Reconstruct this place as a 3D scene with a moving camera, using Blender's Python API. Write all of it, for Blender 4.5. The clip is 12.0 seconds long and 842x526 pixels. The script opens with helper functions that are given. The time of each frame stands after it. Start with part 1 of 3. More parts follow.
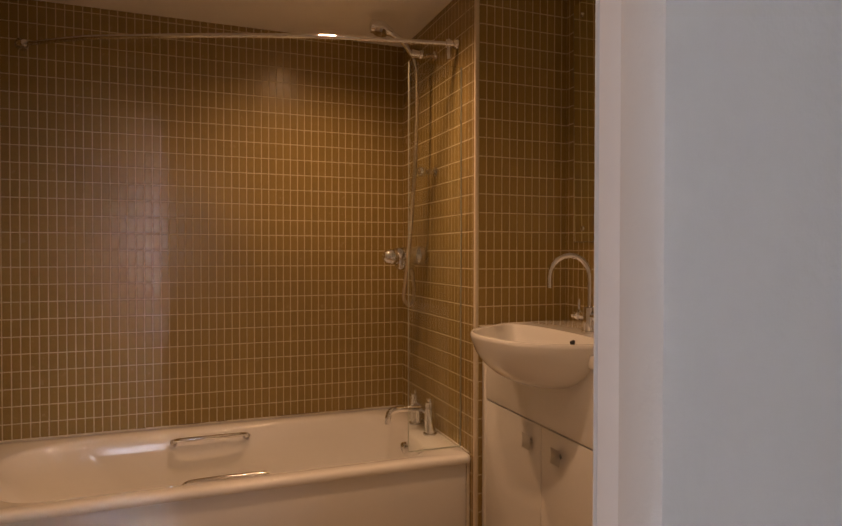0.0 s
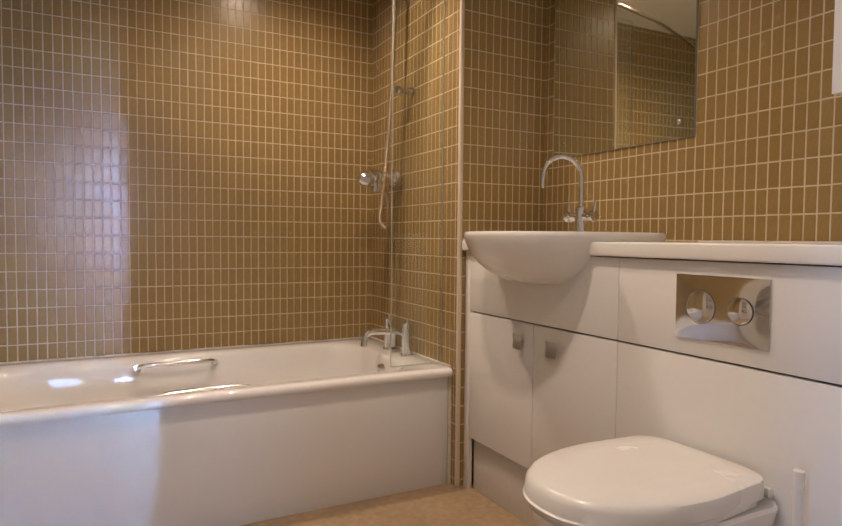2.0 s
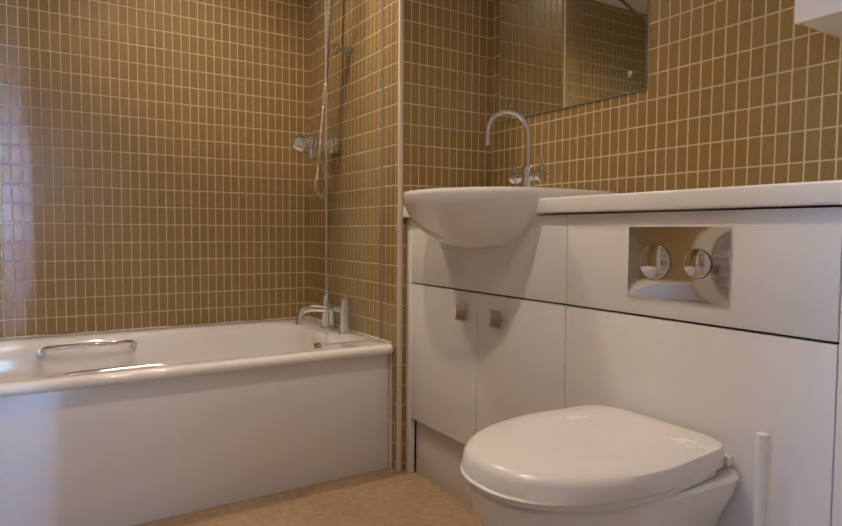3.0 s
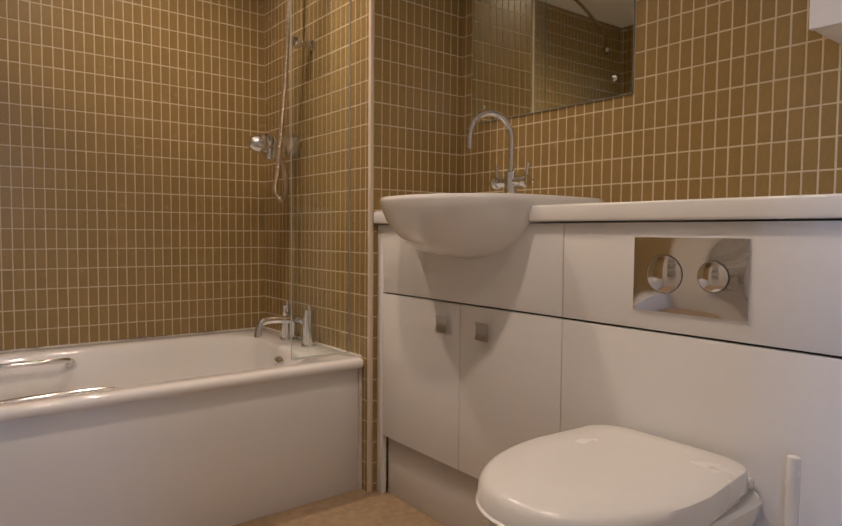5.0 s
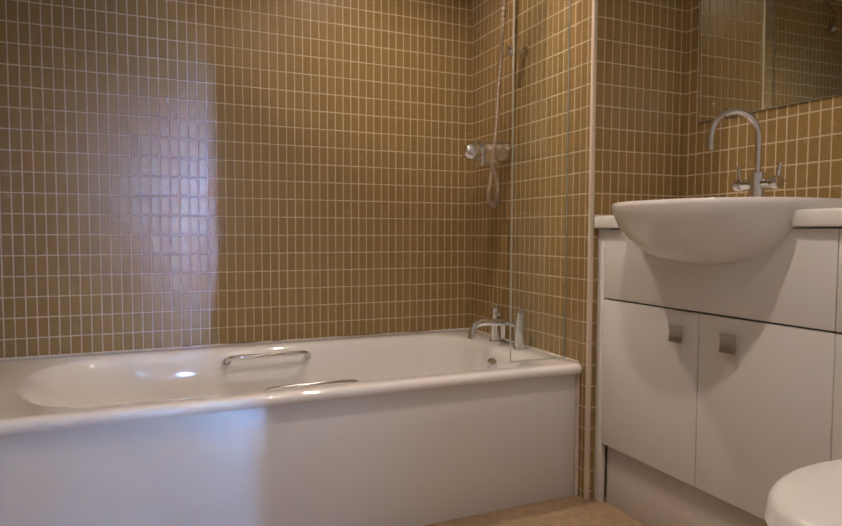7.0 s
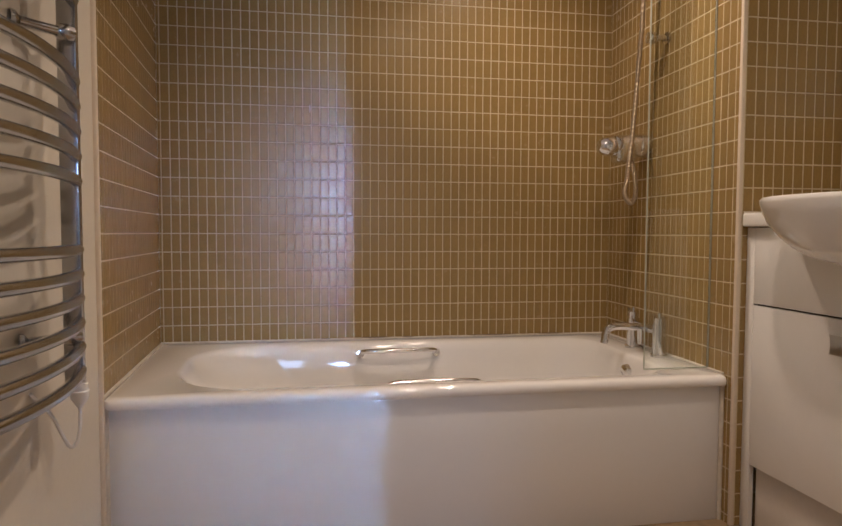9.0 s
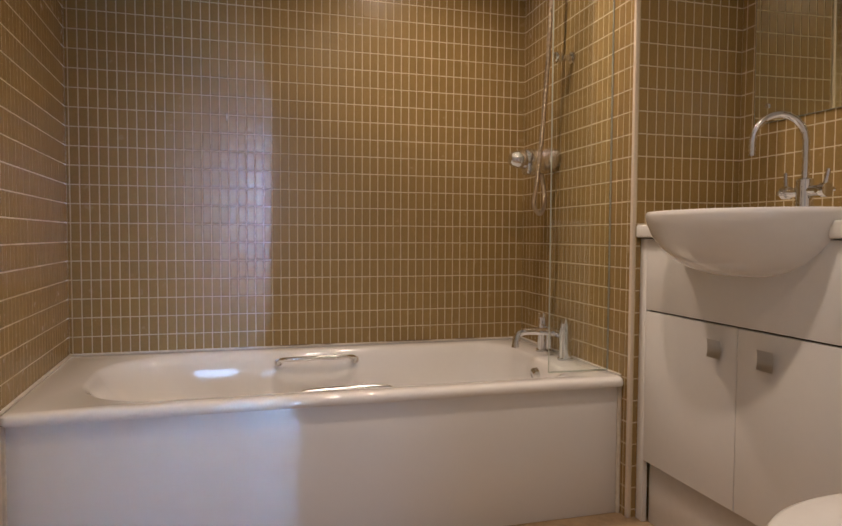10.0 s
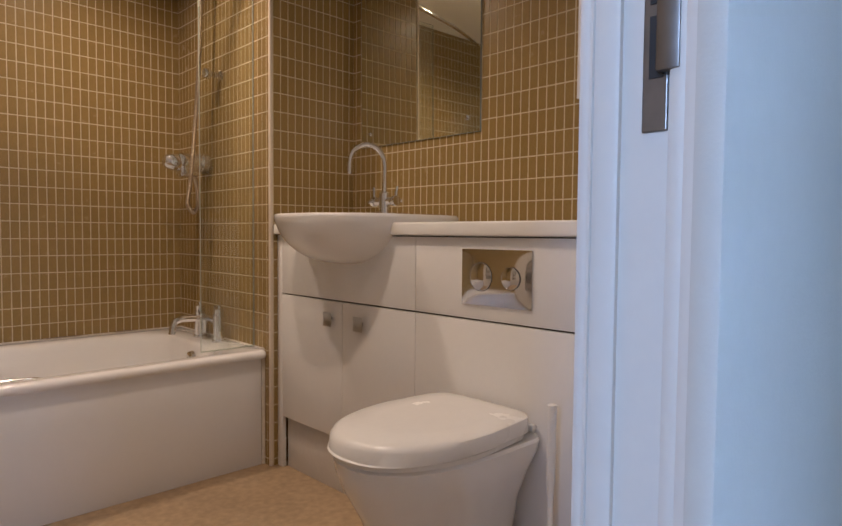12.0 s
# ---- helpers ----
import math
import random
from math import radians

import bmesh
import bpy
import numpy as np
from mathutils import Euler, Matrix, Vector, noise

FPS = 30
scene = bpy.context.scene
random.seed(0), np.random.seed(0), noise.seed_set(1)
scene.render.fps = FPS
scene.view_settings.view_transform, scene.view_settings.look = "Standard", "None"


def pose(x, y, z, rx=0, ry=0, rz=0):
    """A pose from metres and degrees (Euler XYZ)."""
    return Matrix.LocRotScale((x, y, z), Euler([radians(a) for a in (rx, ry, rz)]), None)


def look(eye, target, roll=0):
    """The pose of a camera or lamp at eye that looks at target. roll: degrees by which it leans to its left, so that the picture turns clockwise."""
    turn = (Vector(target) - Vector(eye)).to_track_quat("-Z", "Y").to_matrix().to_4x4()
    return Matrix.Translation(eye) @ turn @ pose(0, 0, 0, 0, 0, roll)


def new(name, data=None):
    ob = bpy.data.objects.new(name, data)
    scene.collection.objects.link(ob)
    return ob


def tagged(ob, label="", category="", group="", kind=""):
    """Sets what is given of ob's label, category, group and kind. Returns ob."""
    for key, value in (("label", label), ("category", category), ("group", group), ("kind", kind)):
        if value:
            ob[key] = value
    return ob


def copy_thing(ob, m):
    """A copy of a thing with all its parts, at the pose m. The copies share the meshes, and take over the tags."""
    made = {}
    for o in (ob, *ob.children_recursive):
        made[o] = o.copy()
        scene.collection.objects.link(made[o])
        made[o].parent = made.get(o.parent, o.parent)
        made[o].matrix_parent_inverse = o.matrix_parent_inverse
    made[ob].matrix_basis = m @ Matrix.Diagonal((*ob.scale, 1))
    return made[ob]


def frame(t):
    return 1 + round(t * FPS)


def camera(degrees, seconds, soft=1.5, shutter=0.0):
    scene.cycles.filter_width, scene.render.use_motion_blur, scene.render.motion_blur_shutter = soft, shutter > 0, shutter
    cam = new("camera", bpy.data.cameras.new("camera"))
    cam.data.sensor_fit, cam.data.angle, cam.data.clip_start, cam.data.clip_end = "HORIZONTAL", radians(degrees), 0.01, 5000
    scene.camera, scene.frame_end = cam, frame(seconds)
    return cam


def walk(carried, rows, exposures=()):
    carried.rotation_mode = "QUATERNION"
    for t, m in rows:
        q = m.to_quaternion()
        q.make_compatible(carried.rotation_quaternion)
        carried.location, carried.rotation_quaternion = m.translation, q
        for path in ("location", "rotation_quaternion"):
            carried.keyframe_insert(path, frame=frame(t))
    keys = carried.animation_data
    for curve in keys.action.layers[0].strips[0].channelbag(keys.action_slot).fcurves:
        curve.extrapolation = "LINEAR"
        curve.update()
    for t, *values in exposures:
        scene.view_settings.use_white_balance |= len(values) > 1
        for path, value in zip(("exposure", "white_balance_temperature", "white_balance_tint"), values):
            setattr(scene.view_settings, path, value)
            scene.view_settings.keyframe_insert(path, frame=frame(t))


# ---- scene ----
cam = camera(68.7, 12.0, soft=1.5)
PATH = [
    (0, (-1.083, -3.117, 1.279), (-0.371, -1.248, 1.25), 0.1),
    (0.5, (-1.191, -3.094, 1.225), (-0.428, -1.246, 1.177), 0.3),
    (1, (-1.268, -3.065, 1.179), (-0.466, -1.234, 1.108), 0.3),
    (1.5, (-1.299, -3.057, 1.116), (-0.442, -1.251, 1.029), 0.1),
    (2, (-1.286, -3.006, 0.992), (-0.356, -1.237, 0.912), 0.5),
    (2.5, (-1.229, -2.921, 0.931), (-0.253, -1.178, 0.842), 0.5),
    (3, (-1.152, -2.884, 0.893), (-0.093, -1.19, 0.792), 0.4),
    (5, (-1.198, -2.706, 0.913), (0.035, -1.134, 0.816), 0.5),
    (5.5, (-1.256, -2.659, 0.927), (-0.056, -1.061, 0.83), 0.3),
    (6, (-1.319, -2.637, 0.945), (-0.213, -0.974, 0.847), 0.2),
    (6.5, (-1.343, -2.629, 0.954), (-0.422, -0.857, 0.854), 0.2),
    (7, (-1.395, -2.623, 0.928), (-0.601, -0.79, 0.83), 0.2),
    (7.5, (-1.416, -2.626, 0.916), (-0.805, -0.724, 0.818), 0.2),
    (9.5, (-1.259, -2.665, 0.928), (-0.941, -0.693, 0.831), 0.2),
    (10, (-1.232, -2.711, 0.945), (-0.711, -0.782, 0.859), 0.3),
    (10.5, (-1.252, -2.776, 0.957), (-0.474, -0.936, 0.864), 0.3),
    (11, (-1.292, -2.844, 0.928), (-0.244, -1.142, 0.838), 0.5),
    (11.5, (-1.324, -2.964, 0.918), (-0.077, -1.403, 0.822), 0.4),
    (12, (-1.318, -3.125, 0.946), (0.076, -1.693, 0.856), 0.5),
]
EXPOSURES = [(0, 0.12, 10282, 32), (0.5, 0.81, 7386, 20), (1.0, 1.11, 6575, 16), (1.5, 1.11, 6293, 14), (2.5, 0.95, 5869, 14), (3.0, 0.83, 5869, 14), (5.0, 0.76, 5869, 14),
             (6.5, 0.8, 5682, 14), (7.5, 0.84, 5682, 14), (9.5, 0.82, 5917, 14), (11, 0.87, 5636, 14), (11.5, 0.87, 5474, 14), (12, 0.8, 5921, 16)]
walk(cam, [(t, look(eye, target, roll)) for t, eye, target, roll in PATH], exposures=EXPOSURES)

# ---------------------------------------------------------------- world and light
world = bpy.data.worlds.new("world")
scene.world = world
world.use_nodes = True
wn = world.node_tree.nodes
sky = wn.new("ShaderNodeTexSky")
sky.sky_type, sky.sun_disc = "NISHITA", False
sky.sun_elevation, sky.sun_rotation = radians(35), radians(200)
wn["Background"].inputs["Strength"].default_value = 0.12
world.node_tree.links.new(sky.outputs["Color"], wn["Background"].inputs["Color"])


def lamp(name, kind, where, energy, colour, size=0.05, size_y=None, target=None, spot=None, spread=180):
    data = bpy.data.lights.new(name, kind)
    data.energy, data.color = energy, colour
    if kind == "AREA":
        data.shape, data.size, data.size_y = "RECTANGLE", size, size_y or size
        data.spread = radians(spread)
    else:
        data.shadow_soft_size = size
    if kind == "SPOT":
        data.spot_size, data.spot_blend = radians(spot), 0.9
    ob = new(name, data)
    ob.matrix_world = look(where, target)
    return ob


WARM, COOL, SKYLIGHT = (1.0, 0.76, 0.54), (0.42, 0.63, 1.0), (0.34, 0.60, 1.0)
CEIL = 2.380
# third entry: an unseen fill downlight added to lift the dark left walls
DOWNLIGHTS = [(-0.56, -0.66), (-0.76, -1.68), (-1.25, -2.25)]
POWER = [32, 31, 12]
for (dx, dy), watts in zip(DOWNLIGHTS, POWER):
    lamp("downlight_and_fill", "SPOT", (dx, dy, CEIL - 0.012), watts, WARM, 0.040, target=(dx, dy, 0), spot=153)
# unseen hall daylight, split into a strip beam, a sheen lamp and a side lamp
lamp("strip_daylight", "AREA", (-0.695, -7.36, 1.25), 0.98, SKYLIGHT, 0.11, 2.0, target=(-1.34, 0, 0.88), spread=15)
lamp("sheen_daylight", "AREA", (-1.52, -7.36, 1.60), 11.5, SKYLIGHT, 0.62, 1.15, target=(-1.52, 0, 1.60))
lamp("side_window_daylight", "AREA", (-3.86, -3.78, 1.45), 38, COOL, 0.52, 1.3, target=(0, -2.9, 1.2))


# ---------------------------------------------------------------- materials
def material(name, base, rough=0.5, metal=0.0, vary=0.06, scale=6.0, fine=60.0, bump=0.0, bump_scale=200.0,
             coat=0.0, rough_vary=0.08, tint=None, piece=0.0):
    """A surface with broad and fine variation of its colour and gloss, and an optional fine relief."""
    m = bpy.data.materials.new(name)
    m.use_nodes = True
    nt = m.node_tree
    n, link = nt.nodes, nt.links.new
    bsdf = n["Principled BSDF"]
    bsdf.inputs["Metallic"].default_value = metal
    bsdf.inputs["Coat Weight"].default_value = coat
    bsdf.inputs["Coat Roughness"].default_value = 0.04
    co = n.new("ShaderNodeTexCoord")
    broad, grain = n.new("ShaderNodeTexNoise"), n.new("ShaderNodeTexNoise")
    broad.inputs["Scale"].default_value, broad.inputs["Detail"].default_value = scale, 4
    grain.inputs["Scale"].default_value, grain.inputs["Detail"].default_value = fine, 6
    for tex in (broad, grain):
        link(co.outputs["Object"], tex.inputs["Vector"])
    add = n.new("ShaderNodeMath")
    add.operation = "ADD"
    link(broad.outputs["Fac"], add.inputs[0])
    link(grain.outputs["Fac"], add.inputs[1])
    total = add
    if piece:
        info, geo = n.new("ShaderNodeObjectInfo"), n.new("ShaderNodeNewGeometry")
        both, wrap, spread, more = (n.new("ShaderNodeMath") for _ in range(4))
        both.operation, wrap.operation, spread.operation, more.operation = "ADD", "FRACT", "MULTIPLY_ADD", "ADD"
        link(info.outputs["Random"], both.inputs[0])
        link(geo.outputs["Random Per Island"], both.inputs[1])
        link(both.outputs[0], wrap.inputs[0])
        link(wrap.outputs[0], spread.inputs[0])
        spread.inputs[1].default_value, spread.inputs[2].default_value = piece, -piece / 2
        link(spread.outputs[0], more.inputs[0])
        link(add.outputs[0], more.inputs[1])
        total = more
    ramp = n.new("ShaderNodeMapRange")
    ramp.inputs["From Min"].default_value, ramp.inputs["From Max"].default_value = 0.6, 1.4
    ramp.inputs["To Min"].default_value, ramp.inputs["To Max"].default_value = 0.0, 1.0
    link(total.outputs[0], ramp.inputs["Value"])
    mix = n.new("ShaderNodeMix")
    mix.data_type = "RGBA"
    low = tint or base
    mix.inputs["A"].default_value = (*[c * (1 - vary) for c in low], 1)
    mix.inputs["B"].default_value = (*[min(1, c * (1 + vary)) for c in base], 1)
    link(ramp.outputs["Result"], mix.inputs["Factor"])
    link(mix.outputs["Result"], bsdf.inputs["Base Color"])
    gloss = n.new("ShaderNodeMapRange")
    gloss.inputs["To Min"].default_value, gloss.inputs["To Max"].default_value = max(0.02, rough - rough_vary), rough + rough_vary
    link(broad.outputs["Fac"], gloss.inputs["Value"])
    link(gloss.outputs["Result"], bsdf.inputs["Roughness"])
    if bump:
        relief, b = n.new("ShaderNodeTexNoise"), n.new("ShaderNodeBump")
        relief.inputs["Scale"].default_value, relief.inputs["Detail"].default_value = bump_scale, 3
        link(co.outputs["Object"], relief.inputs["Vector"])
        link(relief.outputs["Fac"], b.inputs["Height"])
        b.inputs["Strength"].default_value, b.inputs["Distance"].default_value = bump, 0.002
        link(b.outputs["Normal"], bsdf.inputs["Normal"])
    return m


def glass(name, colour, rough=0.0):
    m = bpy.data.materials.new(name)
    m.use_nodes = True
    b = m.node_tree.nodes["Principled BSDF"]
    b.inputs["Base Color"].default_value = (*colour, 1)
    b.inputs["Transmission Weight"].default_value = 1.0
    b.inputs["Roughness"].default_value, b.inputs["IOR"].default_value = rough, 1.45
    return m


def glow(name, colour, strength):
    m = bpy.data.materials.new(name)
    m.use_nodes = True
    b = m.node_tree.nodes["Principled BSDF"]
    b.inputs["Emission Color"].default_value = (*colour, 1)
    b.inputs["Emission Strength"].default_value = strength
    return m


TILE = material("tile_brown", (0.312, 0.206, 0.074), 0.25, vary=0.06, scale=26, fine=140, bump=0.12, bump_scale=90,
                rough_vary=0.07, tint=(0.280, 0.187, 0.066), piece=0.34)
GROUT = material("grout_beige", (0.60, 0.50, 0.32), 0.85, vary=0.10, scale=5, fine=120, bump=0.4, bump_scale=400)
TRIM = material("trim_cream", (0.70, 0.61, 0.49), 0.45, vary=0.05)
PAINT = material("paint_white", (0.80, 0.79, 0.77), 0.62, vary=0.02, scale=3, fine=80, bump=0.12, bump_scale=350)
# off-white paint darkened and warmed to hold down the hall's strong cool daylight
HALL_PAINT_DIM = material("paint_hall_dimmed", (0.60, 0.555, 0.48), 0.65, vary=0.02, scale=3, fine=80, bump=0.12, bump_scale=350)
# white paint darkened all over for the shade the radiator throws on this wall
SHADED_PAINT = material("paint_white_shaded", (0.68, 0.64, 0.56), 0.55, vary=0.03, scale=3, fine=80, bump=0.12, bump_scale=350)
CEILING = material("paint_ceiling", (0.86, 0.85, 0.83), 0.75, vary=0.02, scale=3, bump=0.1, bump_scale=300)
GLOSSWOOD = material("paint_gloss", (0.70, 0.66, 0.59), 0.45, vary=0.03, scale=5, bump=0.05, bump_scale=120)
FLOORING = material("floor_laminate", (0.38, 0.27, 0.16), 0.42, vary=0.3, scale=4, fine=40, bump=0.1, bump_scale=60)
CABINET = material("laminate_white", (0.77, 0.76, 0.74), 0.34, vary=0.015, scale=3, fine=50, rough_vary=0.05)
CARCASS = material("carcass_edge", (0.62, 0.58, 0.53), 0.5, vary=0.04)
# near-black carcass colour, putting shade into the gaps between the white fronts
GAP = material("gap_shade", (0.045, 0.026, 0.016), 0.8)
WORKTOP = material("worktop_white", (0.80, 0.79, 0.76), 0.25, vary=0.015, scale=8, fine=200, coat=0.3)
CERAMIC = material("ceramic_white", (0.82, 0.81, 0.79), 0.07, vary=0.01, rough_vary=0.02, coat=0.6)
ENAMEL = material("bath_enamel", (0.82, 0.81, 0.79), 0.07, vary=0.012, rough_vary=0.02, coat=0.5, bump=0.05, bump_scale=13)
ACRYLIC = material("bath_panel_white", (0.78, 0.775, 0.765), 0.20, vary=0.010, rough_vary=0.02)
PLASTIC = material("plastic_white", (0.78, 0.77, 0.74), 0.25, vary=0.02)
CHROME = material("chrome", (0.74, 0.74, 0.75), 0.07, metal=1.0, vary=0.03, rough_vary=0.04, fine=30)
SATIN = material("satin_metal", (0.60, 0.58, 0.55), 0.30, metal=1.0, vary=0.06, rough_vary=0.06)
STEEL = material("hose_metal", (0.46, 0.38, 0.28), 0.46, metal=1.0, vary=0.05)
RADIATOR = material("radiator_chrome", (0.43, 0.42, 0.41), 0.20, metal=1.0, vary=0.05, rough_vary=0.05)
SILVER = material("mirror_silver", (0.93, 0.94, 0.79), 0.02, metal=1.0, vary=0.004, rough_vary=0.005)
MIRROR_EDGE = material("mirror_edge", (0.30, 0.34, 0.30), 0.12, vary=0.05)
SEALANT = material("sealant", (0.66, 0.61, 0.53), 0.5, vary=0.15, scale=20)
SEALANT_DARK = material("sealant_dirty", (0.20, 0.14, 0.08), 0.6, vary=0.5, scale=25)
GLASS = glass("clear_glass", (0.93, 0.97, 0.95))
GLASS_EDGE = material("glass_edge", (0.46, 0.50, 0.43), 0.12, vary=0.1)
CHANNEL = material("channel_plastic", (0.40, 0.40, 0.33), 0.25, vary=0.1)
# flat black standing in for the shade inside slots, holes and gaps
BLACK = material("hole_black", (0.02, 0.02, 0.02), 0.6)
BRASS = material("keep_brass", (0.24, 0.225, 0.21), 0.38, metal=1.0, vary=0.15)
BULB = glow("bulb_glow", (1.0, 0.72, 0.42), 30)


# ---------------------------------------------------------------- mesh helpers
def part(name, bm, mat, parent=None, label="", smooth=False):
    me = bpy.data.meshes.new(name)
    bm.normal_update()
    bm.to_mesh(me)
    bm.free()
    for one in (mat if isinstance(mat, (list, tuple)) else [mat]):
        me.materials.append(one)
    if smooth:
        me.polygons.foreach_set("use_smooth", [True] * len(me.polygons))
        me.set_sharp_from_angle(angle=radians(38))
    ob = new(name, me)
    ob.parent = parent
    return tagged(ob, label)


def thing(name, where, label, category, kind="", group=""):
    ob = new(name)
    ob.empty_display_size = 0.05
    ob.location = where
    bpy.context.view_layer.update()
    return tagged(ob, label, category, group, kind)


def under(ob, *parts_):
    """Hang parts that were built in world places under the thing ob."""
    inv = Matrix.Translation(ob.location).inverted()
    for p in parts_:
        p.parent = ob
        p.matrix_parent_inverse = inv
    return ob


def box(bm, x0, x1, y0, y1, z0, z1, bevel=0.0, segments=2):
    made = bmesh.ops.create_cube(bm, size=1.0)["verts"]
    for v in made:
        v.co = Vector(((x0 + x1) / 2 + v.co.x * (x1 - x0), (y0 + y1) / 2 + v.co.y * (y1 - y0), (z0 + z1) / 2 + v.co.z * (z1 - z0)))
    if bevel:
        edges = list({e for v in made for e in v.link_edges})
        bmesh.ops.bevel(bm, geom=edges, offset=bevel, segments=segments, profile=0.5, affect="EDGES")
    return bm


def block(name, x0, x1, y0, y1, z0, z1, mat, bevel=0.0, label="", segments=2):
    return part(name, box(bmesh.new(), x0, x1, y0, y1, z0, z1, bevel, segments), mat, label=label, smooth=bevel > 0)


def tube(bm, points, radius, sides=14, caps=True):
    """A round tube along points; radius is a number or one for each point."""
    points = [Vector(p) for p in points]
    radii = radius if isinstance(radius, (list, tuple)) else [radius] * len(points)
    rings, side = [], None
    for i, p in enumerate(points):
        way = (points[min(i + 1, len(points) - 1)] - points[max(i - 1, 0)]).normalized()
        if side is None:
            side = way.orthogonal().normalized()
        side = (side - way * side.dot(way)).normalized()
        up = way.cross(side)
        rings.append([bm.verts.new(p + radii[i] * (math.cos(a) * side + math.sin(a) * up))
                      for a in (2 * math.pi * k / sides for k in range(sides))])
    for a, b in zip(rings, rings[1:]):
        for k in range(sides):
            bm.faces.new((a[k], a[(k + 1) % sides], b[(k + 1) % sides], b[k]))
    if caps:
        bm.faces.new(rings[0][::-1])
        bm.faces.new(rings[-1])
    return bm


def rings_mesh(bm, rings, close_first=False, close_last=False):
    made = [[bm.verts.new(p) for p in ring] for ring in rings]
    n = len(made[0])
    for a, b in zip(made, made[1:]):
        for k in range(n):
            bm.faces.new((a[k], a[(k + 1) % n], b[(k + 1) % n], b[k]))
    if close_first:
        bm.faces.new(made[0][::-1])
    if close_last:
        bm.faces.new(made[-1])
    bmesh.ops.recalc_face_normals(bm, faces=bm.faces)
    return bm


def arc(start, mid, end, steps=12):
    """A smooth curve (quadratic) from start to end, drawn towards mid."""
    s, m, e = Vector(start), Vector(mid), Vector(end)
    return [(1 - t) ** 2 * s + 2 * t * (1 - t) * m + t * t * e for t in (i / steps for i in range(steps + 1))]


def spline(points, steps=8):
    """A smooth curve through points."""
    p = [Vector(q) for q in points]
    p = [2 * p[0] - p[1]] + p + [2 * p[-1] - p[-2]]
    out = []
    for i in range(1, len(p) - 2):
        for k in range(steps):
            t = k / steps
            out.append(0.5 * (2 * p[i] + (p[i + 1] - p[i - 1]) * t + (2 * p[i - 1] - 5 * p[i] + 4 * p[i + 1] - p[i + 2]) * t * t
                              + (3 * p[i] - p[i - 1] - 3 * p[i + 1] + p[i + 2]) * t ** 3))
    return out + [p[-2]]


def power(v, e):
    return math.copysign(abs(v) ** e, v)


# ---------------------------------------------------------------- the setting
FLOOR = -0.02
NIB_Y, MIRROR_X, DOOR_IN, DOOR_OUT = -0.885, 0.427, -2.882, -2.972
LEFT_X = -1.892


def wall(name, label, *boxes, mat=PAINT):
    bm = bmesh.new()
    for b in boxes:
        box(bm, *b)
    return tagged(part(name, bm, mat), label, "wall", kind="structure")


wall_north = wall("wall_north", "wall with brown mosaic tiles behind the bath", (-2.1, 0.12, 0.006, 0.12, FLOOR, CEIL))
wall_east_bath = wall("wall_east_bath", "tiled wall at the tap end of the bath", (0.006, 0.12, NIB_Y + 0.1, 0.006, FLOOR, CEIL))
wall_nib = wall("wall_nib", "short tiled wall beside the basin", (0.006, 0.55, NIB_Y + 0.006, NIB_Y + 0.1, FLOOR, CEIL))
wall_east = wall("wall_east", "tiled wall above the white worktop", (MIRROR_X + 0.006, 0.55, DOOR_OUT, NIB_Y + 0.006, FLOOR, CEIL))
# the tiled end wall stands slightly out of square with the back wall
bm = box(bmesh.new(), -2.1, -1.946, -0.88, 0.006, FLOOR, CEIL)
for v in bm.verts:
    if v.co.x > -2 and v.co.y < -0.5:
        v.co.x = LEFT_X - 0.006
wall_west_bath = tagged(part("wall_west_bath", bm, PAINT), "tiled wall at the sloping end of the bath", "wall", kind="structure")
wall_west = wall("wall_west", "smooth white painted wall behind the towel radiator", (-2.1, LEFT_X, DOOR_OUT, -0.88, FLOOR, CEIL), mat=SHADED_PAINT)
OPEN_L, OPEN_R, OPEN_TOP = -1.68, -0.906, 2.03
wall_south = wall("wall_south", "white painted wall with the bathroom doorway",
                  (OPEN_R + 0.03, MIRROR_X + 0.006, DOOR_OUT, DOOR_IN, FLOOR, CEIL),
                  (LEFT_X, OPEN_L - 0.03, DOOR_OUT, DOOR_IN, FLOOR, CEIL),
                  (OPEN_L - 0.03, OPEN_R + 0.03, DOOR_OUT, DOOR_IN, OPEN_TOP + 0.03, CEIL))
# assumed hall behind the camera, out of view, holding the daylight windows
wall_hall_east = wall("wall_hall_east", "white painted end wall of the hall", (0.9, 1.0, -7.5, DOOR_OUT, FLOOR, CEIL), mat=HALL_PAINT_DIM)
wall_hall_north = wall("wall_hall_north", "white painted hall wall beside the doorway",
                       (0.55, 0.9, DOOR_OUT, DOOR_IN, FLOOR, CEIL), (-4.0, -2.1, DOOR_OUT, DOOR_IN, FLOOR, CEIL), mat=HALL_PAINT_DIM)
WZ0, WZ1 = 0.20, 2.30
